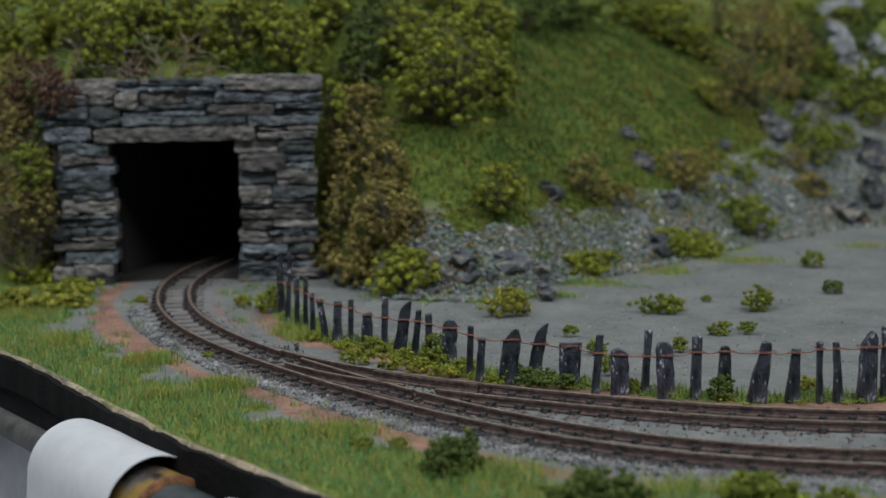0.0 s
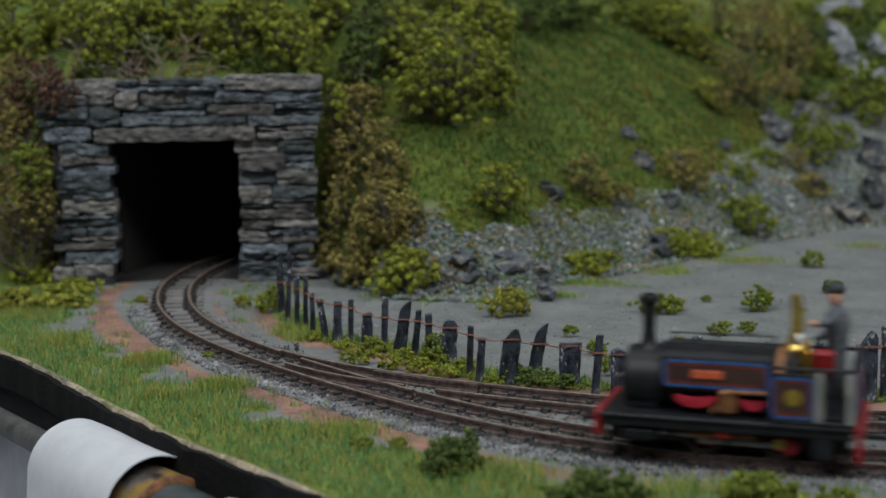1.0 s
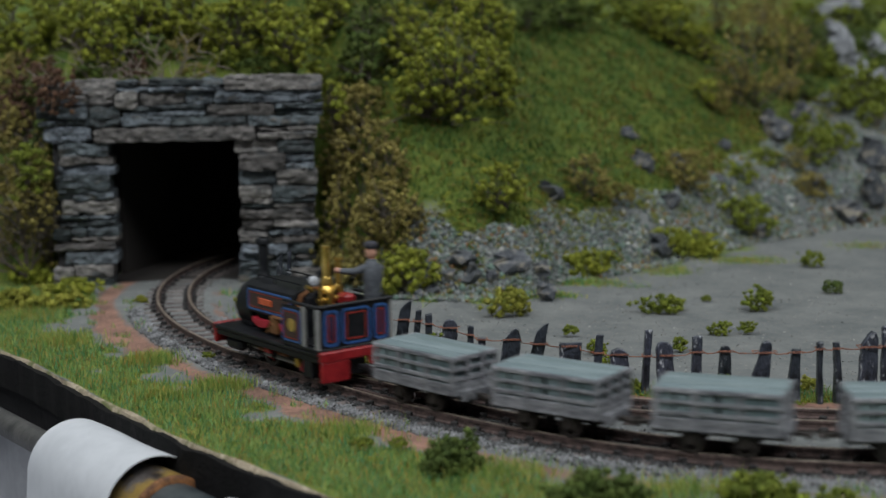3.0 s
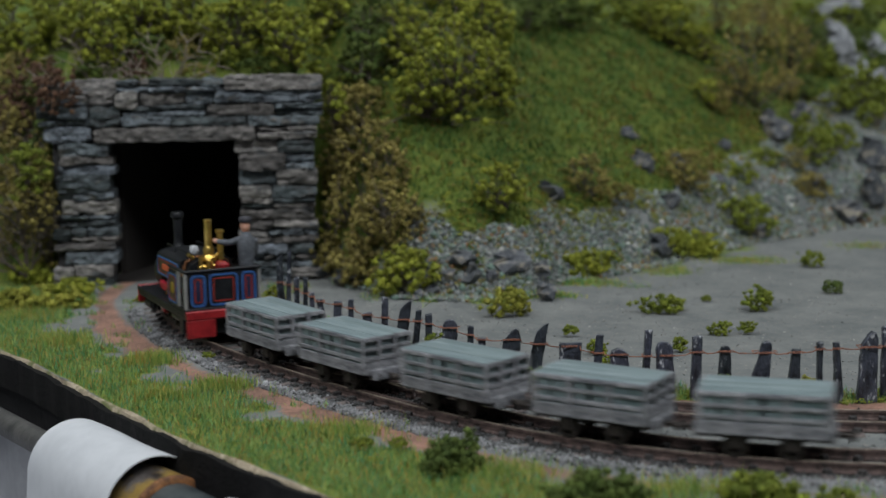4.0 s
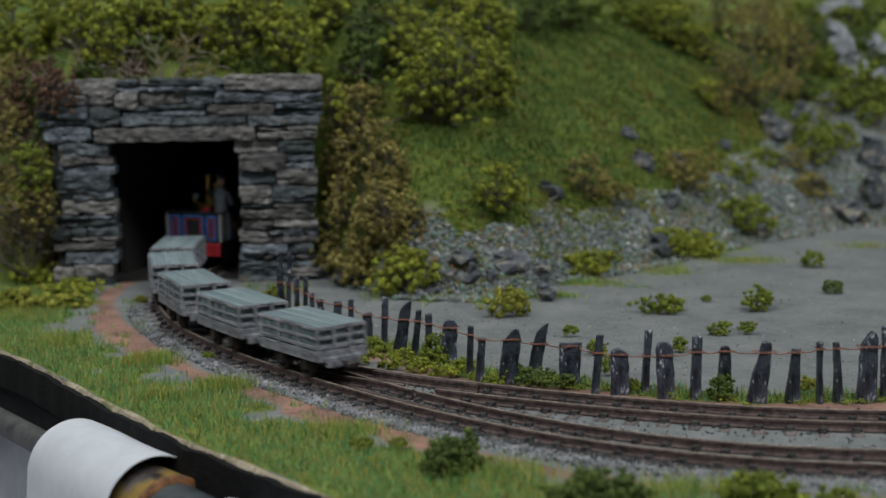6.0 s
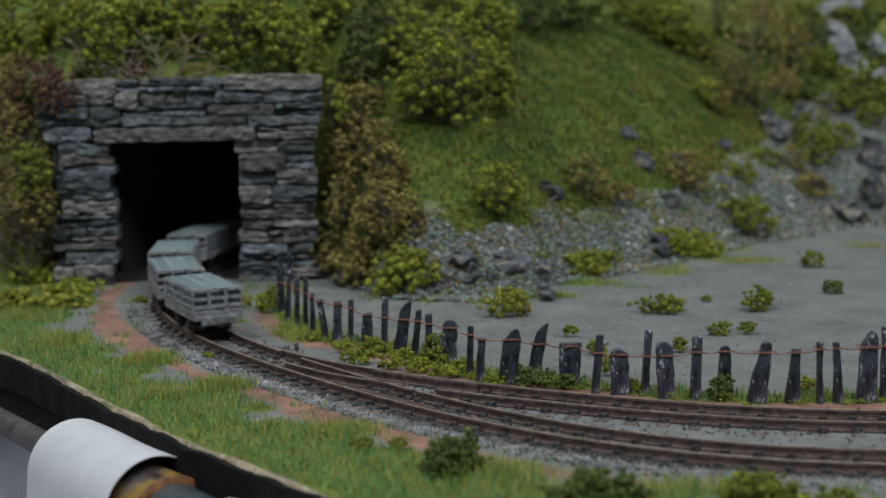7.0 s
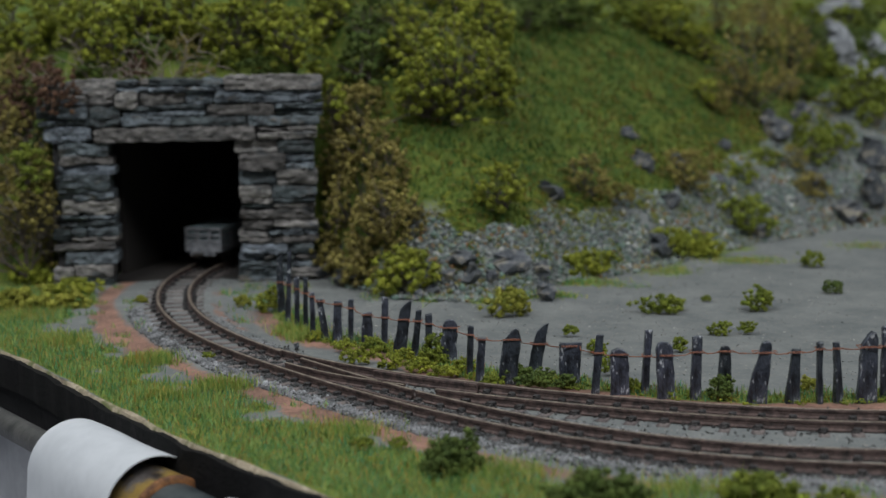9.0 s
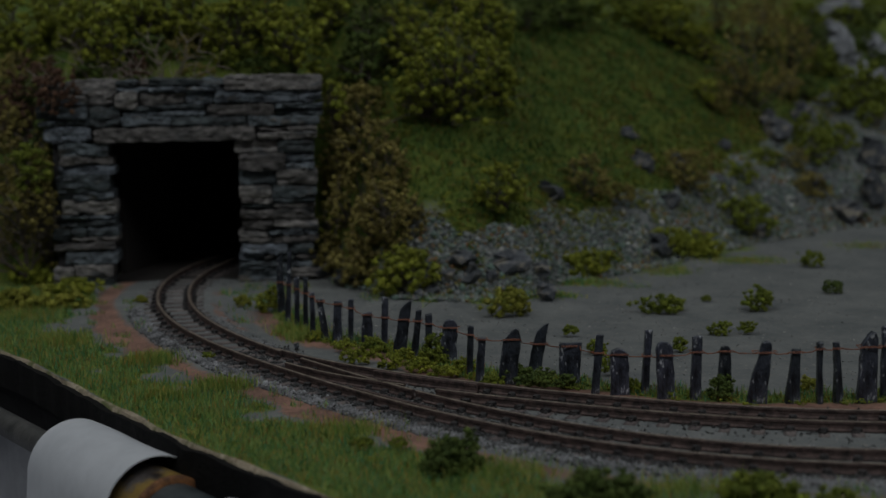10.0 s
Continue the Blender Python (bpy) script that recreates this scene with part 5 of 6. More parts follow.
def tufts(name, places, kind, label, seed):
    """Small scattered clumps of foliage flakes, too many to count."""
    r = np.random.RandomState(seed)
    pts = []
    for x, y, z, size in places:
        k = int(10 + 16 * size)
        q = r.normal(size=(k, 3)) * np.array([size, size, size * 0.45])
        q[:, 2] = np.abs(q[:, 2])
        pts.append(q + (x, y, z))
    pts = np.concatenate(pts)
    n = len(pts)
    shape = LEAF_BASE[None] * r.uniform(0.6, 1.3, (n, 4, 1)) * 0.34 * r.uniform(0.6, 1.3, (n, 1, 1))
    v = np.einsum("nij,nkj->nki", turned(r, n), shape) + pts[:, None, :]
    f = LEAF_TRI[None] + 4 * np.arange(n)[:, None, None]
    tagged(new(name, quick_mesh(name, v.reshape(-1, 3), f.reshape(-1, 3), LEAF[kind])), label, "scatter foliage", kind="stuff")


def scatter():
    r = np.random.RandomState(77)
    sets = {"lime": [], "olive": [], "green": []}
    for _ in range(2700):
        x = r.uniform(-30, 210)
        top = lerp_at(SCREE_TOP, x)
        d = r.uniform(1, top + 55) if r.rand() < 0.5 else r.normal(top, 9)
        y = lerp_at(TOE, x) + d
        if d < 1 or rough_at(x, y, 15, 30) < -0.05:
            continue
        z = hill_z(x, y) + (2.2 * rough_at(x, y, 16, 1) + 1.2 * rough_at(x, y, 6, 2)) * clamp01(d / 8)
        sets[("lime", "olive", "green", "lime")[r.randint(4)]].append((x, y, z, r.uniform(0.4, 1.2)))
    for _ in range(1500):
        x = r.uniform(-46, 110)
        y = lerp_at(FENCE_LINE, x) + r.normal(1.5, 3.0)
        if track_gap(x, y) < 9.5 or rough_at(x, y, 9, 31) < -0.12 or (x > 30 and r.rand() < 0.88):
            continue
        sets[("lime", "green", "green")[r.randint(3)]].append((x, y, -2.4, r.uniform(0.35, 0.9)))
    for _ in range(700):
        x = r.uniform(-150, 90)
        y = r.uniform(240, 470)
        if y < lerp_at(EDGE, x) + 2 or y > lerp_at(TOE, x):
            continue
        e, m = ground_cover(x, y)
        if m > 0.3 and side_of_track(x, y) < 0 and rough_at(x, y, 14, 32) > 0.1:
            sets["lime" if r.rand() < 0.6 else "olive"].append((x, y, -2.5, r.uniform(0.3, 0.8)))
    for kind, places in sets.items():
        tufts("scatter_foliage", places, kind, {"lime": "yellow-green", "olive": "olive-brown", "green": "mid-green"}[kind] + " scatter foliage tufts strewn over slope and verges", 41)
    # pale chips on the quarry floor
    base = np.array([(1, 0, 0), (-1, 0, 0), (0, 1, 0), (0, -1, 0), (0, 0, 1), (0, 0, -1)], float)
    tri = np.array([(0, 2, 4), (2, 1, 4), (1, 3, 4), (3, 0, 4), (2, 0, 5), (1, 2, 5), (3, 1, 5), (0, 3, 5)])
    verts, faces, count = [], [], 0
    for _ in range(3600):
        x = r.uniform(-35, 190)
        y = r.uniform(lerp_at(FENCE_LINE, x) + 3, lerp_at(TOE, x))
        if rough_at(x, y, 20, 33) < -0.1 and r.rand() < 0.75:
            continue
        verts.append(base * r.uniform(0.1, 0.3) * r.uniform(0.6, 1.3, (6, 3)) + (x, y, ground_z(x, y) + 0.08))
        faces.append(tri + 6 * count)
        count += 1
    tagged(new("stone_chips", quick_mesh("stone_chips", np.concatenate(verts), np.concatenate(faces), CHIP)), "tiny pale stone chips on the quarry floor", "stone chips", kind="stuff")


def blades(name, places, material_, label, length, r, lean=0.75, wide=0.085):
    """Static grass: thin bent blades."""
    n = len(places)
    p = np.asarray(places)
    a, tilt = r.uniform(0, 2 * math.pi, n), r.normal(0, lean, n)
    b = r.uniform(0, 2 * math.pi, n)
    ln = length * r.uniform(0.5, 1.25, n)
    half = wide * r.uniform(0.7, 1.3, n)
    side = np.stack([np.cos(a) * half, np.sin(a) * half, np.zeros(n)], 1)
    tip = np.stack([np.sin(tilt) * np.cos(b) * ln, np.sin(tilt) * np.sin(b) * ln, np.cos(tilt) * ln], 1)
    mid = tip * np.array([0.35, 0.35, 0.58])
    v = np.stack([p - side, p + side, p + mid + side * 0.8, p + mid - side * 0.8, p + tip], 1).reshape(-1, 3)
    k = 5 * np.arange(n)[:, None]
    f = np.concatenate([k + [0, 1, 2], k + [0, 2, 3], k + [3, 2, 4]])
    tagged(new(name, quick_mesh(name, v, f, material_)), label, "grass", kind="stuff")


def grass():
    r = np.random.RandomState(31)
    near = []
    for _ in range(330000):
        x, y = r.uniform(-150, 100), r.uniform(236, 470)
        if y < lerp_at(EDGE, x) + 1.5 or y > 1.0 * lerp_at(TOE, x):
            continue
        e, m = ground_cover(x, y)
        if r.rand() < (m - 0.12) * 1.6:
            near.append((x, y, ground_z(x, y) - 0.1))
    blades("grass", near, GRASS, "short green and straw static grass on the verge", 2.2, r, 1.25, 0.075)
    low = []
    for gx, gy, rx, ry, n in ((48, 465, 13, 9, 350), (72, 484, 10, 9, 700), (100, 503, 15, 9, 1300), (147, 531, 12, 9, 600), (36, 443, 5, 5, 160)):
        for _ in range(n):
            x, y = r.normal(gx, rx * 0.45), r.normal(gy, ry * 0.45)
            low.append((x, y, ground_z(x, y) - 0.1))
    blades("sparse_grass", low, STRAW_GRASS, "sparse yellow-green static grass on the quarry floor", 1.5, r, 0.9)
    long = []
    for gx, gy, rx, ry, n in ((-71, 364, 6, 5, 1500), (-50.5, 338, 6, 4, 1300), (-98, 388, 9, 7, 900), (-60, 330, 8, 5, 700), (-36, 392, 5, 6, 1000), (-42, 398, 3, 5, 500), (-20, 298, 9, 6, 900), (10, 268, 10, 6, 900), (40, 256, 12, 6, 900), (-118, 425, 9, 8, 700)):
        for _ in range(n):
            x, y = r.normal(gx, rx * 0.5), r.normal(gy, ry * 0.5)
            if y > lerp_at(EDGE, x) + 2 and track_gap(x, y) > 8.5:
                long.append((x, y, ground_z(x, y) - 0.1))
    blades("long_grass", long, STRAW_GRASS, "longer straw-tipped static grass in tufts", 3.3, r, 0.85, 0.075)
    far = []
    for _ in range(125000):
        x = r.uniform(-60, 190)
        y = lerp_at(TOE, x) + r.uniform(0, 150)
        if hill_cover(x, y, 0) > 0.55:
            d = y - lerp_at(TOE, x)
            far.append((x, y, hill_z(x, y) + (2.2 * rough_at(x, y, 16, 1) + 1.2 * rough_at(x, y, 6, 2)) * clamp01(d / 8) + 0.1))
    blades("hill_grass", far, HILL_GRASS, "soft green static grass on the hillside", 1.9, r, 0.9, 0.13)


# ---- the wrapped tube before the board ----
def barrier_tube():
    a, b = Vector((-105.0, 354.0, -15.5)), Vector((-60.0, 294.0, -15.5))
    d = (b - a).normalized()
    m = Matrix.Translation(a) @ d.to_track_quat("Z", "Y").to_matrix().to_4x4()
    out = Vector((d.y, -d.x, 0)).normalized()
    root = tagged(new("barrier_tube"), "grey tube with rusty sleeve and draped white paper before the board", "tube")
    part("tube", Geo().lathe([(2.9, -260), (2.9, 160)], 32, Matrix.Translation((0, 0, 1.4)) @ m), TUBE, root, "dull grey tube", smooth=40)
    sleeve = Geo().lathe([(4.4, 66), (8.0, 66.3), (8.2, 68), (8.6, 86.3)], 40, m, cap=False)
    part("sleeve", sleeve, RUST, root, "stained rusty metal sleeve", smooth=40)
    part("rim", Geo().lathe([(8.5, 86.1), (8.75, 86.3), (8.75, 87.0), (8.3, 87.3), (6.0, 87.4)], 40, m), RIM, root, "orange-brown rusty rim", smooth=40)
    part("tube", Geo().lathe([(7.3, 87), (7.3, 160)], 32, m), DARK_TUBE, root, "dark blue-grey tube", smooth=40)
    bracket = Geo()
    for k in (-200, 150):
        q = a + d * k
        bracket.rod(tuple(q), (q.x, q.y, -96), 3.0, 16)
    part("foot", bracket, TUBE, root, "grey steel foot", smooth=40)
    for s0, s1, r in ((41, 80, 10.6), (107, 140, 9.2)):
        section = [(-r, -7.0)] + [(-r * math.cos(math.pi * k / 22), r * math.sin(math.pi * k / 22)) for k in range(23)] + [(r + 0.5, -9.0), (r + 1.2, -20.0), (r + 2.0, -42.0)]
        rows = []
        for k in range(9):
            t = k / 8
            c = a + d * (s0 + (s1 - s0) * t)
            grow = 1 + 0.05 * t + 0.012 * math.sin(7 * t)
            for shell in (0.0, -0.25):
                for u, v in section:
                    q = 1 + shell / r
                    w = c + out * (u * grow * q) + Vector((0, 0, v * (grow if v > 0 else 1) * q))
                    skew = d * (-0.12 * min(v, 0) * (t - 0.75))
                    rows.append(tuple(w + skew))
        n = len(section)
        loop = [*range(n), *range(2 * n - 1, n - 1, -1)]
        f = []
        for k in range(8):
            for i in range(2 * n):
                i2 = (i + 1) % (2 * n)
                f.append((k * 2 * n + loop[i], k * 2 * n + loop[i2], (k + 1) * 2 * n + loop[i2], (k + 1) * 2 * n + loop[i]))
        f += [tuple(loop), tuple(8 * 2 * n + i for i in loop)]
        part("paper_wrap", Geo().add(rows, f), PAPER, root, "white paper draped over the tube", smooth=40)


ground()
hillside()
portal()
tracks()
fence()
rocks()
scree()
shrubs()
bare_shrub(-88, 491, 55, 4.2, 11, 4, "leafless grey-brown twiggy shrub above the portal")
bare_shrub(-131, 477, 2, 4.6, 12, 9, "tangled dry brown twigs hanging beside the portal", TWIG)
bare_shrub(-112, 493, 58, 3.6, 7, 12, "small leafless dry shrub on the bank")
grass()
scatter()
barrier_tube()

# ---- the train ----
BLACK = material("satin_black", (0.005, 0.006, 0.008), (0.014, 0.015, 0.018), 3, 0.45, 0.15, spec=0.3, third=(0.06, 0.05, 0.045), third_grain=3, third_at=(0.66, 0.85))
MAROON = material("deep_maroon", (0.040, 0.020, 0.018), (0.060, 0.032, 0.028), 4, 0.4, 0.1)
NAVY = material("navy_panel", (0.010, 0.016, 0.045), (0.018, 0.028, 0.075), 4, 0.4, 0.1)
BLUE = material("blue_lining", (0.022, 0.075, 0.24), (0.04, 0.125, 0.35), 2, 0.45, 0.05)
RED = material("buffer_red", (0.20, 0.008, 0.012), (0.33, 0.018, 0.022), 3, 0.4, 0.1)
SPRING_RED = material("crimson", (0.30, 0.010, 0.022), (0.46, 0.025, 0.05), 2, 0.45, 0.2)
RED_LINE = material("red_lining", (0.22, 0.02, 0.015), (0.32, 0.035, 0.025), 2, 0.5, 0.0)
BRASS = material("brass", (0.55, 0.36, 0.08), (0.82, 0.58, 0.17), 2, 0.28, 0.1, metal=0.9)
COPPER = material("copper", (0.22, 0.10, 0.045), (0.36, 0.17, 0.08), 2, 0.4, 0.2, metal=0.5)
GREY_PILLAR = material("pale_grey_steel", (0.26, 0.26, 0.26), (0.40, 0.40, 0.40), 3, 0.4, 0.1, metal=0.3)
PLATE = material("orange_nameplate", (0.50, 0.09, 0.035), (0.62, 0.13, 0.05), 1.5, 0.5, 0.1)
WAGON_GREY = material("whitewashed_grey_wood", (0.10, 0.105, 0.122), (0.30, 0.305, 0.325), 1.6, 0.8, 0.7, stretch=(3, 1, 1), vary=0.15, third=(0.085, 0.085, 0.09), third_grain=2.2, third_at=(0.58, 0.75))
LOAD = material("blue_grey_slates", (0.105, 0.15, 0.162), (0.205, 0.26, 0.272), 2.2, 0.6, 0.6, stretch=(9, 1, 1), vary=0.14, third=(0.38, 0.42, 0.43), third_grain=1.6, third_at=(0.60, 0.72))
WHEEL = material("dark_wheel", (0.02, 0.018, 0.016), (0.06, 0.05, 0.045), 2, 0.5, 0.2, metal=0.4)
COAT = material("grey_coat", (0.055, 0.062, 0.075), (0.12, 0.13, 0.15), 1.5, 0.8, 0.3)
SKIN = material("painted_flesh", (0.50, 0.26, 0.18), (0.62, 0.34, 0.25), 1.5, 0.7, 0.1)
CAP = material("dark_cap", (0.02, 0.02, 0.028), (0.05, 0.05, 0.06), 1.5, 0.8, 0.1)


def loop_frame(a0, a1, b0, b1, w, r, plane, depth):
    """A rounded rectangular band of width w in a plane: 'y' for sides, 'x' for the back; depth: from, to."""
    def ring(i):
        pts = []
        for ca, cb, q in ((a1 - r, b1 - r, 0), (a0 + r, b1 - r, 1), (a0 + r, b0 + r, 2), (a1 - r, b0 + r, 3)):
            for k in range(4):
                t = math.pi / 2 * (q + k / 3)
                rr = max(r - i, 0.05)
                pts.append((ca + rr * math.cos(t), cb + rr * math.sin(t)))
        return pts
    outer, inner = ring(0), ring(w)
    put = (lambda a, b, d: (a, d, b)) if plane == "y" else (lambda a, b, d: (d, a, b))
    n = len(outer)
    v = [put(*q, depth[0]) for q in outer] + [put(*q, depth[1]) for q in outer] + [put(*q, depth[1]) for q in inner] + [put(*q, depth[0]) for q in inner]
    f = []
    for k in range(4):
        for i in range(n):
            j = (i + 1) % n
            f.append((k * n + i, k * n + j, ((k + 1) % 4) * n + j, ((k + 1) % 4) * n + i))
    return Geo().add(v, f)


def wheelset(parent, x, r, half, centre):
    ws = new("wheelset")
    ws.parent = parent
    ws.location = (x * MM, 0, r * MM)
    turn = Matrix.Rotation(math.pi / 2, 4, "X")
    part("axle", Geo().rod((0, -half, 0), (0, half, 0), 0.6, 10), WHEEL, ws)
    for sgn in (-1, 1):
        m = Matrix.Translation((0, sgn * half, 0)) @ turn
        part("tyre", Geo().lathe([(r * 0.72, -0.7), (r, -0.7), (r, 0.7), (r * 0.72, 0.7), (r * 0.72, -0.7)], 24, m, cap=False), WHEEL, ws, smooth=40)
        hub = Geo().lathe([(r * 0.2, -0.5), (r * 0.2, 0.6)], 12, m)
        for k in range(6):
            a = k * math.pi / 3
            hub.rod((0, sgn * half, 0), (r * 0.78 * math.cos(a), sgn * half, r * 0.78 * math.sin(a)), 0.32, 6)
        part("spokes", hub, centre, ws)
    return ws


def locomotive():
    root = tagged(new("steam_locomotive"), "small lined saddle-tank steam locomotive with tall black chimney and brass fittings", "locomotive")
    part("chassis", Geo().box(-18.5, 24.5, -3.6, 3.6, 1.6, 6.4, 0.3), BLACK, root)
    part("footplate", Geo().box(-20.4, 25.0, -10.0, 10.0, 6.9, 7.9, 0.25).box(-20.4, -5.6, -10.0, 10.0, 7.9, 8.7, 0.2), BLACK, root)
    for y in (-9.7, 9.1):
        part("valance", Geo().box(-19.8, 24.4, y, y + 0.6, 5.6, 6.9, 0.15), BLACK, root)
    rear = part("buffer_beam", Geo().box(-21.4, -20.2, -10.1, 10.1, 6.0, 8.2, 0.25).box(-21.3, -20.3, 2.6, 10.0, 1.4, 6.05, 0.25).box(-21.3, -20.3, -10.0, -2.6, 4.0, 6.05, 0.25), RED, root, "bright red rear buffer beam")
    part("coupling", Geo().box(-27.5, -21.3, -0.6, 0.6, 3.6, 4.6, 0.2).box(-28.3, -26.8, -2.0, 2.0, 3.4, 4.8, 0.3), BLACK, rear)
    front = part("buffer_beam", Geo().box(24.9, 26.1, -9.6, 9.6, 3.4, 8.1, 0.25), RED, root, "dark red front buffer beam")
    part("coupling", Geo().box(26.0, 29.8, -0.6, 0.6, 3.8, 4.8, 0.2).box(29.0, 30.4, -2.0, 2.0, 3.6, 5.0, 0.3), BLACK, front)
    along = Matrix.Rotation(math.pi / 2, 4, "Y")
    part("boiler", Geo().lathe([(5.0, -10), (5.0, 16)], 28, Matrix.Translation((0, 0, 12.4)) @ along), BLACK, root, smooth=40)
    sb = part("smokebox", Geo().lathe([(5.8, 14.4), (6.1, 14.7), (6.1, 21.0), (5.7, 21.5), (4.4, 22.1), (1.2, 22.6)], 30, Matrix.Translation((0, 0, 12.6)) @ along).box(15.2, 21.2, -5.0, 5.0, 7.9, 11.5, 0.3), BLACK, root, smooth=35)
    part("door_dart", Geo().rod((22.4, 0, 12.6), (23.6, 0, 12.6), 0.5).rod((23.2, -1.6, 12.2), (23.2, 1.6, 13.0), 0.25), GREY_PILLAR, sb)
    part("chimney", Geo().lathe([(2.6, 17.6), (2.0, 18.6), (1.3, 19.6), (1.15, 21), (1.3, 26.6), (1.8, 27.0), (1.85, 27.7), (1.5, 28.3), (1.0, 28.3), (0.9, 25)], 24, Matrix.Translation((17.8, 0, 0)), cap=False), BLACK, root, "tall slender black chimney with a rimmed top", smooth=35)
    half = [(6.8, 12.3), (7.0, 12.7), (7.0, 17.7), (6.7, 18.4), (5.8, 18.95), (4.4, 19.3), (2.3, 19.5), (0, 19.6)]
    tank = part("saddle_tank", Geo().prism(half + [(-a, b) for a, b in half[-2::-1]], -5.8, 14.4, "x"), BLACK, root, "black saddle tank with blue-lined maroon sides", smooth=30)
    for sgn in (-1, 1):
        y0, y1 = sgn * 6.95, sgn * 7.15
        part("side_panel", Geo().box(-4.6, 13.4, min(y0, sgn * 7.08), max(y0, sgn * 7.08), 13.2, 17.5), MAROON, tank, "maroon tank side panel")
        part("lining", loop_frame(-5.0, 13.8, 12.9, 17.8, 0.4, 0.9, "y", (y0, y1)), BLUE, tank, "bright blue lining")
        part("lining", loop_frame(-4.2, 13.0, 13.6, 17.1, 0.16, 0.7, "y", (y0, y1 + sgn * 0.02)), RED_LINE, tank, "fine red lining")
        part("nameplate", Geo().box(3.2, 8.6, min(y0, sgn * 7.38), max(y0, sgn * 7.38), 14.6, 16.1, 0.1), PLATE, tank, "orange-red nameplate")
        part("handrail", Geo().rod((-5, sgn * 4.4, 20.5), (14.6, sgn * 4.0, 20.5), 0.17, 6).rod((-4.6, sgn * 4.8, 18.4), (-4.6, sgn * 4.4, 20.5), 0.16, 6).rod((6, sgn * 4.6, 18.4), (6, sgn * 4.2, 20.5), 0.16, 6).rod((14, sgn * 4.4, 18.2), (14, sgn * 4.0, 20.5), 0.16, 6), BLACK, tank)
        # low cab side with lined panel
        a, b = sorted((sgn * 9.2, sgn * 9.9))
        side = part("cab_side", Geo().box(-13.2, -5.4, a, b, 8.2, 17.0, 0.2), BLACK, root)
        p0, p1 = sgn * 9.85, sgn * 10.05
        part("side_panel", Geo().box(-12.6, -6.0, min(p0, sgn * 9.97), max(p0, sgn * 9.97), 9.4, 16.0), MAROON, side, "maroon cab side panel")
        part("lining", loop_frame(-12.95, -5.7, 9.0, 16.4, 0.4, 0.9, "y", (p0, p1)), BLUE, side, "bright blue lining")
        part("lining", loop_frame(-12.2, -6.4, 9.7, 15.7, 0.16, 0.6, "y", (p0, p1 + sgn * 0.02)), RED_LINE, side, "fine red lining")
        part("number_plate", Geo().lathe([(1.5, 0), (1.5, 0.25)], 24, Matrix.Translation((-9.5, p0, 12.8)) @ Matrix.Rotation(-sgn * math.pi / 2, 4, "X")).box(-10.4, -8.6, min(p1, p1 + sgn * 0.12), max(p1, p1 + sgn * 0.12), 12.5, 13.1), BRASS, side, "round brass plate with a plain bar")
        for x0 in (-14.6, -20.0):
            part("pillar", Geo().box(x0, x0 + 1.35, a, b + 0.05, 8.4, 17.6, 0.2), GREY_PILLAR, root, "pale grey cab pillar")
        part("top_rim", Geo().box(-20.1, -5.8, a - 0.2, b + 0.2, 17.0 + 0.6, 18.2, 0.2), BLACK, root)
        # running gear
        g = Geo().box(14.5, 21.5, *sorted((sgn * 6.0, sgn * 9.2)), 2.6, 5.6, 0.9)
        part("cylinder", g, BLACK, root, smooth=30)
        part("piston_rod", Geo().rod((6, sgn * 6.6, 3.8), (15, sgn * 6.8, 4.1), 0.35).rod((-7, sgn * 6.3, 3.0), (7.5, sgn * 6.3, 3.0), 0.55, 8), GREY_PILLAR, root)
        part("crank_boss", Geo().rod((-7, sgn * 5.8, 3.4), (-7, sgn * 7.2, 3.4), 1.0, 14), BRASS, root, "worn brass crank boss")
        part("balance_weight", Geo().blob(-8.6, sgn * 6.4, 2.9, 1.9, 0.7, 1.7, random.Random(4), 0.08, 4, 10), SPRING_RED, root, "crimson balance weight", smooth=60)
        part("balance_weight", Geo().blob(5.6, sgn * 6.2, 3.4, 1.4, 0.6, 1.3, random.Random(5), 0.08, 4, 10), SPRING_RED, root, "crimson balance weight", smooth=60)
        part("slide_bar", Geo().rod((2, sgn * 6.9, 5.0), (14.6, sgn * 7.1, 5.2), 0.3, 8).rod((-2.5, sgn * 7.0, 4.4), (9, sgn * 7.0, 4.2), 0.5, 8), COPPER, root, "tarnished bronze slide bar")
        for x in (2.0, 12.0):
            part("hanger", Geo().box(x - 0.4, x + 0.4, *sorted((sgn * 7.4, sgn * 8.2)), 3.0, 6.9, 0.15), BLACK, root)
        for mid, wide in ((8.0, 3.7), (-2.3, 2.2)):
            arc = [(mid + wide * math.cos(t), 11.1 - 1.9 * math.sin(t)) for t in [math.pi * k / 10 for k in range(11)]]
            arc += [(mid + wide * 0.86 * math.cos(t), 11.4 - 0.45 * math.sin(t)) for t in [math.pi * (1 - k / 10) for k in range(11)]]
            part("leaf_spring", Geo().prism(arc, *sorted((sgn * 6.0, sgn * 7.4)), "y"), SPRING_RED, root, "crimson curved leaf spring")
        part("injector", Geo().box(0.5, 3.9, *sorted((sgn * 6.0, sgn * 7.7)), 8.2, 12.8, 0.6).rod((-4.8, sgn * 7.5, 12.6), (2.2, sgn * 7.5, 12.5), 0.4, 8).rod((2.2, sgn * 7.5, 11.0), (5.0, sgn * 7.5, 8.6), 0.4, 8), COPPER, root, "copper injector pipework")
        part("step", Geo().box(-16.4, -12.8, *sorted((sgn * 8.0, sgn * 9.6)), 1.8, 6.9, 0.3), BLACK, root)
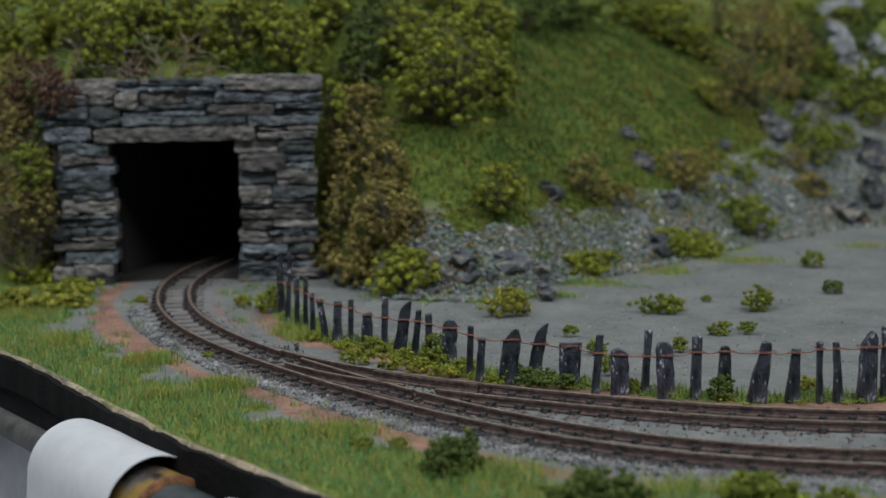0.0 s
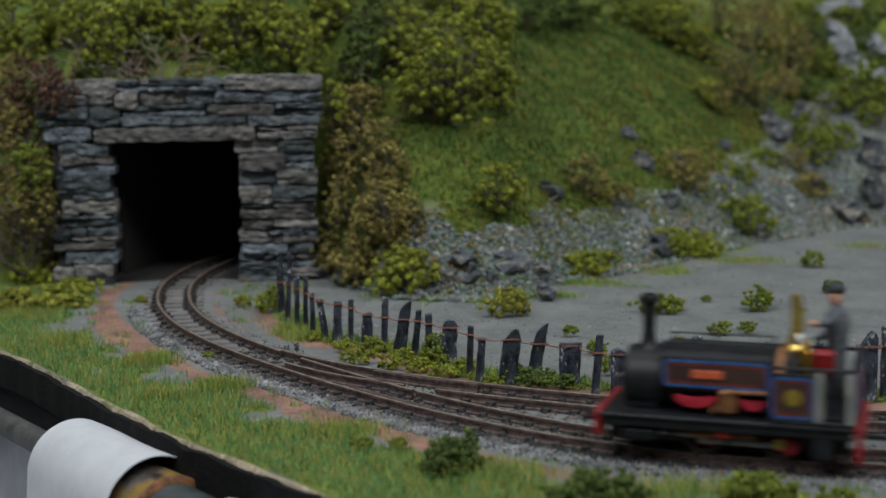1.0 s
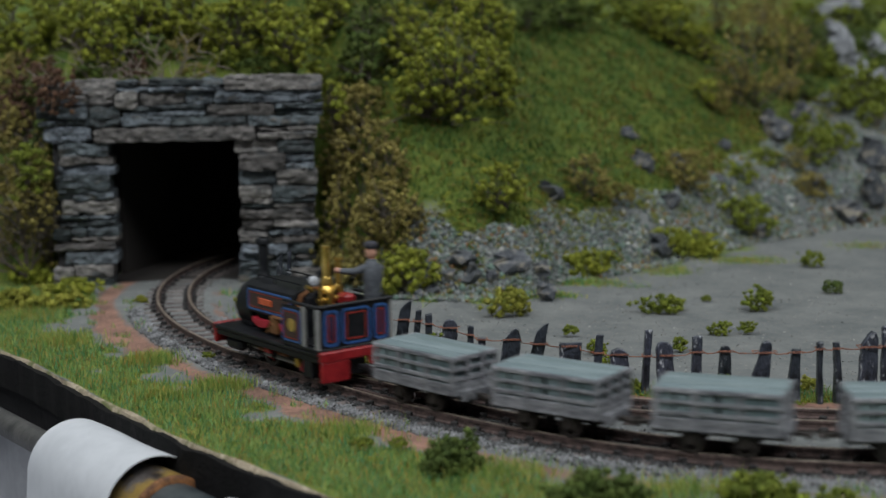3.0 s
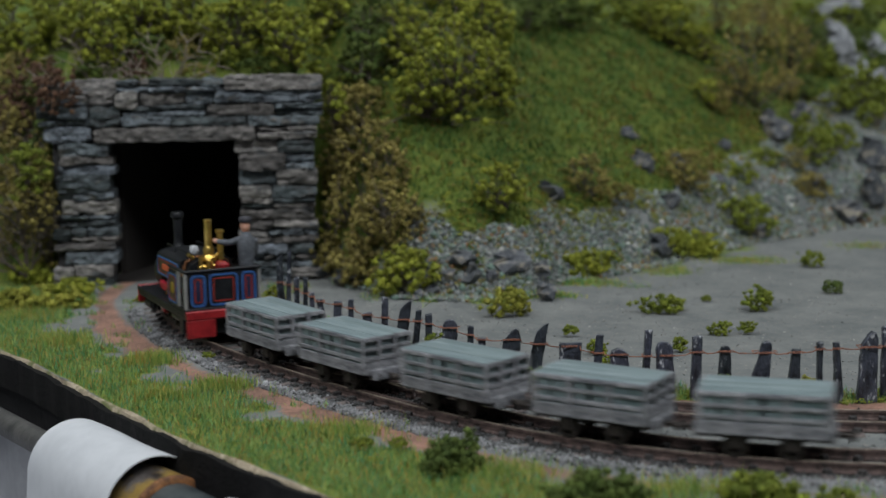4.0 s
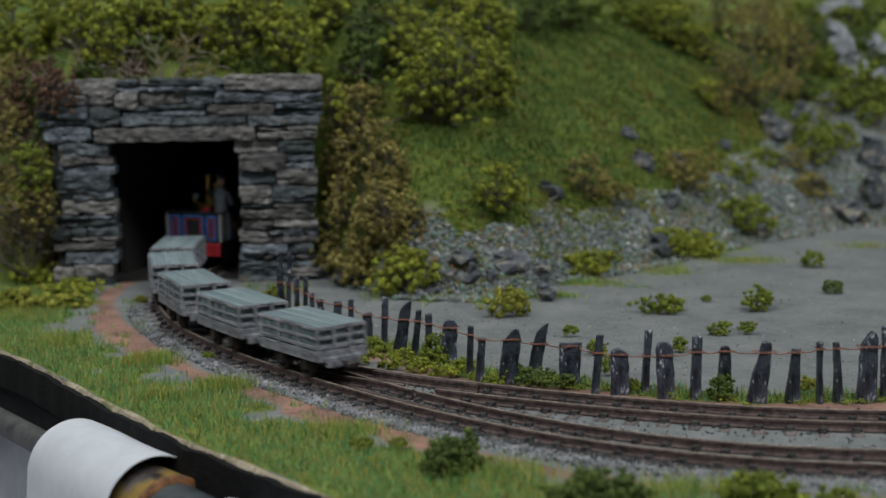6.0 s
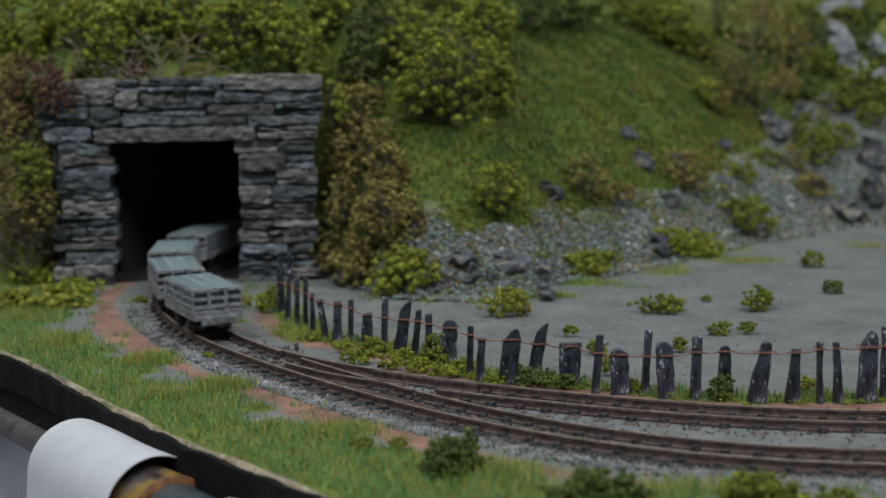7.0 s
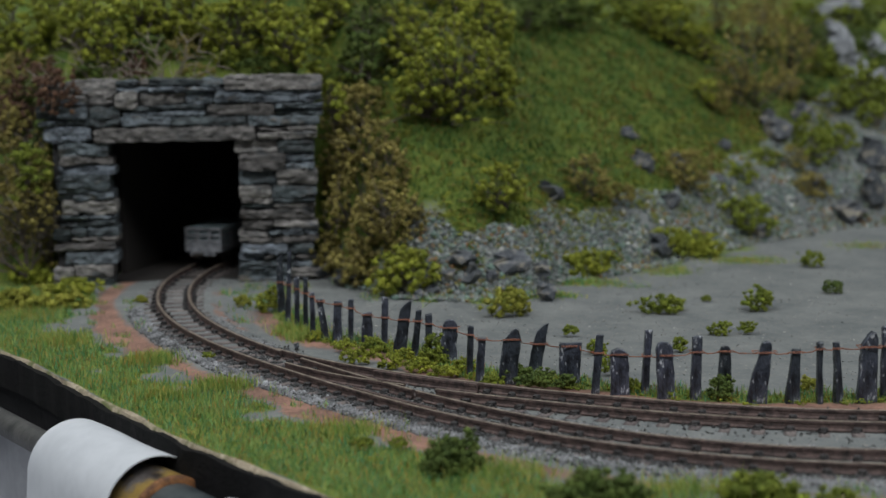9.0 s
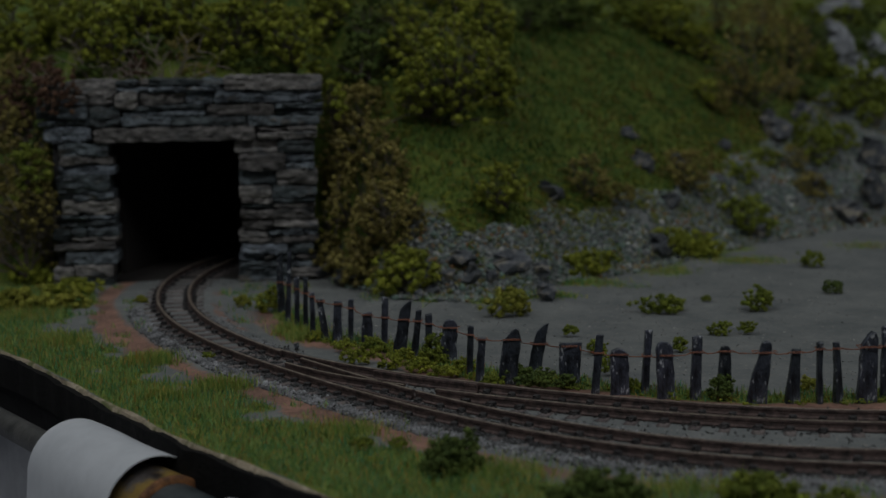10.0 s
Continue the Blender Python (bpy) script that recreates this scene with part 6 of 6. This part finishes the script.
        part("step", Geo().box(1.5, 3.8, *sorted((sgn * 8.0, sgn * 9.2)), 4.2, 6.9, 0.3), RED, root, "red bracket")
    # the low back sheet with its three lined panels
    back = part("back_sheet", Geo().box(-20.0, -19.3, -9.0, 9.0, 8.4, 17.7, 0.15), BLACK, root)
    part("top_rim", Geo().box(-20.5, -19.1, -10.1, 10.1, 17.7, 18.35, 0.25), BLACK, root)
    for a0, a1 in ((4.6, 8.5), (-3.8, 3.7), (-8.5, -4.7)):
        part("back_panel", Geo().box(-20.08, -19.95, a0 + 0.3, a1 - 0.3, 9.4, 16.8), NAVY if a1 - a0 < 5 else BLACK, back, "dark lined back panel")
        part("lining", loop_frame(a0, a1, 9.1, 17.1, 0.5, 1.1, "x", (-20.22, -19.95)), BLUE, back, "bright blue lining")
        part("lining", loop_frame(a0 + 1.0, a1 - 1.0, 10.1, 16.1, 0.3, 0.5, "x", (-20.24, -19.95)), RED_LINE, back, "fine red lining")
    part("cab_floor", Geo().box(-19.3, -9.0, -9.0, 9.0, 8.6, 9.2), BLACK, root)
    part("firebox", Geo().prism([(-6.4, 9.0), (6.4, 9.0), (6.4, 15), (5, 18), (2.5, 19.3), (-2.5, 19.3), (-5, 18), (-6.4, 15)], -9.6, -5.8, "x"), BLACK, root, smooth=30)
    part("strap", Geo().prism([(-6.8, 15), (-5.3, 18.2), (-2.7, 19.6), (2.7, 19.6), (5.3, 18.2), (6.8, 15), (7.0, 15), (5.5, 18.5), (2.8, 19.9), (-2.8, 19.9), (-5.5, 18.5), (-7.0, 15)], -7.4, -6.2, "x"), COPPER, root, "copper boiler band")
    dome = part("steam_dome", Geo().lathe([(2.1, 18.8), (1.9, 19.6), (1.3, 20.4), (1.5, 21.4), (1.1, 22.2), (0.95, 22.6)], 22, Matrix.Translation((-8.9, 0, 0))), BRASS, root, "polished brass valve base", smooth=40)
    part("column", Geo().lathe([(0.95, 22.4), (0.92, 28.8), (1.05, 29.0), (0.95, 29.3)], 20, Matrix.Translation((-8.9, 0, 0))), BRASS, dome, "tall polished brass column", smooth=40)
    part("column", Geo().lathe([(0.9, 19), (0.75, 20), (0.75, 25.6), (1.1, 25.9), (1.0, 26.5)], 16, Matrix.Translation((-9.2, -3.0, 0))), BRASS, dome, "short polished brass column", smooth=40)
    for q0, q1, rr in (((-10.2, 3.2, 17.2), (-10.2, -3.2, 17.6), 0.7), ((-10.4, 2.6, 15.8), (-10.4, 2.6, 20.0), 0.5), ((-9.4, 4.2, 19.6), (-9.4, 5.6, 20.8), 0.5),
                       ((-11, 0.5, 14.5), (-11, 0.5, 18.8), 0.9), ((-11.4, 1.2, 18.9), (-10.4, -2.0, 20.4), 0.45), ((-10.8, -2.4, 15.0), (-10.6, -2.4, 21.0), 0.4)):
        part("valve", Geo().rod(q0, q1, rr, 12), BRASS, root, "polished brass valve", smooth=40)
    part("pressure_gauge", Geo().lathe([(1.05, 0), (1.15, 0.3), (1.15, 0.8), (0.9, 1.0)], 22, Matrix.Translation((-9.6, 4.2, 22.0)) @ Matrix.Rotation(-math.pi / 2, 4, "Y")), PAPER, root, "round white-faced pressure gauge", smooth=40)
    part("tool_box", Geo().box(-15.6, -11.6, -3.4, -0.6, 14.4, 19.0, 0.6), RED, root, "red locker in the cab")
    sets = [wheelset(root, x, 3.5, 4.5, RED) for x in (-7, 7)]
    return root, [(w, 3.5) for w in sets]


def driver():
    """The little figure that drives, one plain mesh."""
    g = Geo()
    ring = Matrix.Translation((0, 0, 0))
    g.lathe([(1.6, 0), (1.8, 4), (1.75, 8), (2.0, 11), (2.3, 14), (2.2, 15.8), (1.2, 17.2), (0.8, 17.8)], 14, ring)
    coat = len(g.f)
    g.rod((0.3, 1.5, 15.8), (1.4, 4.0, 15.0), 0.95, 10, 0.8).rod((1.4, 3.9, 15.0), (3.2, 6.6, 15.3), 0.8, 10, 0.6)
    g.rod((0.2, -2.2, 15.6), (1.6, -3.0, 12.0), 0.95, 10, 0.8).rod((1.6, -3.0, 12.0), (4.0, -1.6, 10.6), 0.8, 10, 0.6)
    coat = len(g.f)
    g.blob(0.4, 0, 19.2, 1.35, 1.25, 1.75, random.Random(2), 0.05, 5, 12)
    g.blob(3.7, 6.8, 15.4, 0.9, 0.75, 0.7, random.Random(3), 0.05, 4, 8)
    skin = len(g.f)
    g.lathe([(1.35, 20.1), (1.6, 20.5), (1.55, 21.2), (1.0, 21.6)], 16, Matrix.Translation((0.3, 0, 0))).box(1.2, 2.4, -0.8, 0.8, 20.1, 20.4, 0.1)
    me = mesh_of("driver_figurine", g, COAT, 50)
    me.materials.append(SKIN)
    me.materials.append(CAP)
    for p in me.polygons:
        z = p.center.z / MM
        if p.center.y / MM > 6.25 or 17.6 < z < 20.25:
            p.material_index = 1
        elif z >= 20.25:
            p.material_index = 2
    return tagged(new("driver_figurine", me), "painted model figurine in grey coat standing on the footplate", "figurine")


def slate_wagon():
    root = tagged(new("slate_wagon"), "whitewashed slatted slate wagon loaded with flat blue-grey slates", "wagon", group="train of slate wagons")
    part("underframe", Geo().box(-12.6, 12.6, -2.9, -2.1, 2.9, 4.5, 0.15).box(-12.6, 12.6, 2.1, 2.9, 2.9, 4.5, 0.15), WHEEL, root)
    part("floor_board", Geo().box(-11.8, 11.8, -6.4, 6.4, 4.3, 5.0, 0.1), WAGON_GREY, root)
    rng = random.Random(17)
    for sgn in (-1, 1):
        for z0, z1 in ((4.3, 6.75), (7.1, 8.0), (9.2, 10.0), (11.45, 12.3)):
            a, b = sorted((sgn * 6.25, sgn * 6.55))
            q = rng.uniform(-0.1, 0.1)
            part("side_slat", Geo().box(-12, 12, a, b, z0 + q, z1 + q * 0.6, 0.14), WAGON_GREY, root)
            a, b = sorted((sgn * 11.45, sgn * 12.0))
            part("end_slat", Geo().box(a, b, -6.2, 6.2, z0 + q, z1 + 0.1, 0.14), WAGON_GREY, root)
        for x in (-11.5, -4.1, 4.1, 11.5):
            a, b = sorted((sgn * 5.95, sgn * 6.65))
            part("stake", Geo().box(x - 0.5, x + 0.5, a, b, 4.5, 12.1, 0.15), WAGON_GREY, root)
        for y in (-2.2, 2.2):
            a, b = sorted((sgn * 11.3, sgn * 12.1))
            part("stake", Geo().box(a, b, y - 0.45, y + 0.45, 5.0, 11.6, 0.12), WAGON_GREY, root)
        a, b = sorted((sgn * 12.0, sgn * 12.6))
        part("headstock", Geo().box(a, b, -4.6, 4.6, 3.0, 5.4, 0.2), WAGON_GREY, root)
        part("coupling", Geo().box(*sorted((sgn * 12.4, sgn * 15.6)), -0.5, 0.5, 3.4, 4.3, 0.15).box(*sorted((sgn * 15.2, sgn * 16.3)), -1.9, 1.9, 3.2, 4.5, 0.3), WHEEL, root)
        for x in (-5, 5):
            part("axle_box", Geo().box(x - 1.2, x + 1.2, *sorted((sgn * 3.2, sgn * 5.9)), 1.6, 4.3, 0.3), WHEEL, root)
    load = part("load", Geo().box(-11.0, 11.0, -3.4, 3.4, 5.0, 11.6, 0.2), LOAD, root, "stacked blue-grey slates")
    for x0, x1 in ((-10.9, -8.3), (-7.8, -4.7), (-3.5, -0.3), (0.3, 3.5), (4.7, 7.6), (8.1, 10.9)):
        for sgn in (-1, 1):
            a, b = sorted((sgn * 3.5, sgn * (6.23 - rng.uniform(0, 0.12))))
            part("slab", Geo().box(x0 + rng.uniform(-.25, .25), x1 + rng.uniform(-.25, .25), a, b, 5.0, 11.5 + rng.uniform(-.5, .2), 0.15), LOAD, load)
    y = -6.1
    for w in (2.7, 1.9, 2.4, 1.6, 2.1, 1.5):
        part("slate", Geo().box(-11.9 + rng.uniform(-.2, .2), 11.9 + rng.uniform(-.2, .2), y + 0.01, y + w - 0.01, 11.7, 12.42 + rng.uniform(-0.12, 0.1), 0.1), LOAD, load)
        y += w
    sets = [wheelset(root, x, 2.2, 4.5, WHEEL) for x in (-5, 5)]
    return root, sets


engine, engine_wheels = locomotive()
crew = driver()
first, first_wheels = slate_wagon()
wagons = [first] + [copy_thing(first, Matrix()) for _ in range(4)]
wagon_wheels = [[c for c in w.children if c.name.startswith("wheelset")] for w in wagons]

SPEED, START = 59.1, 220.9
BEHIND = (45.2, 77.8, 112.8, 146.6, 179.8)


def riding(s, t):
    """The pose of a vehicle at s; the train starts a little ahead and eases to its pace."""
    u = clamp01((s - 115) / 50)
    v = clamp01((2.5 - t) / 0.7)
    s -= 2.6 * u * u * (3 - 2 * u) + 1.3 * v * v * (3 - 2 * v)
    a, b = on(MAIN, s - 6), on(MAIN, s + 6)
    return at((a[0] + b[0]) / 2, (a[1] + b[1]) / 2, 0, math.degrees(math.atan2(a[1] - b[1], a[0] - b[0])))


def motions():
    times = [k / 10 for k in range(101)]
    walk(engine, [(t, riding(START - SPEED * t, t)) for t in times])
    seat = at(-15.4, -7.9, 8.6)
    walk(crew, [(t, riding(START - SPEED * t, t) @ seat) for t in times])
    for k, w in enumerate(wagons):
        walk(w, [(t, riding(START + BEHIND[k] - SPEED * t, t)) for t in times])
    for wheel, r in engine_wheels:
        base = wheel.location.copy()
        walk(wheel, [(k / 15, Matrix.Translation(base) @ Matrix.Rotation(SPEED * k / 15 / r, 4, "Y")) for k in range(151)])
    for sets in wagon_wheels:
        for wheel in sets:
            base = wheel.location.copy()
            walk(wheel, [(k / 30, Matrix.Translation(base) @ Matrix.Rotation(SPEED * k / 30 / 2.2, 4, "Y")) for k in range(301)])


motions()
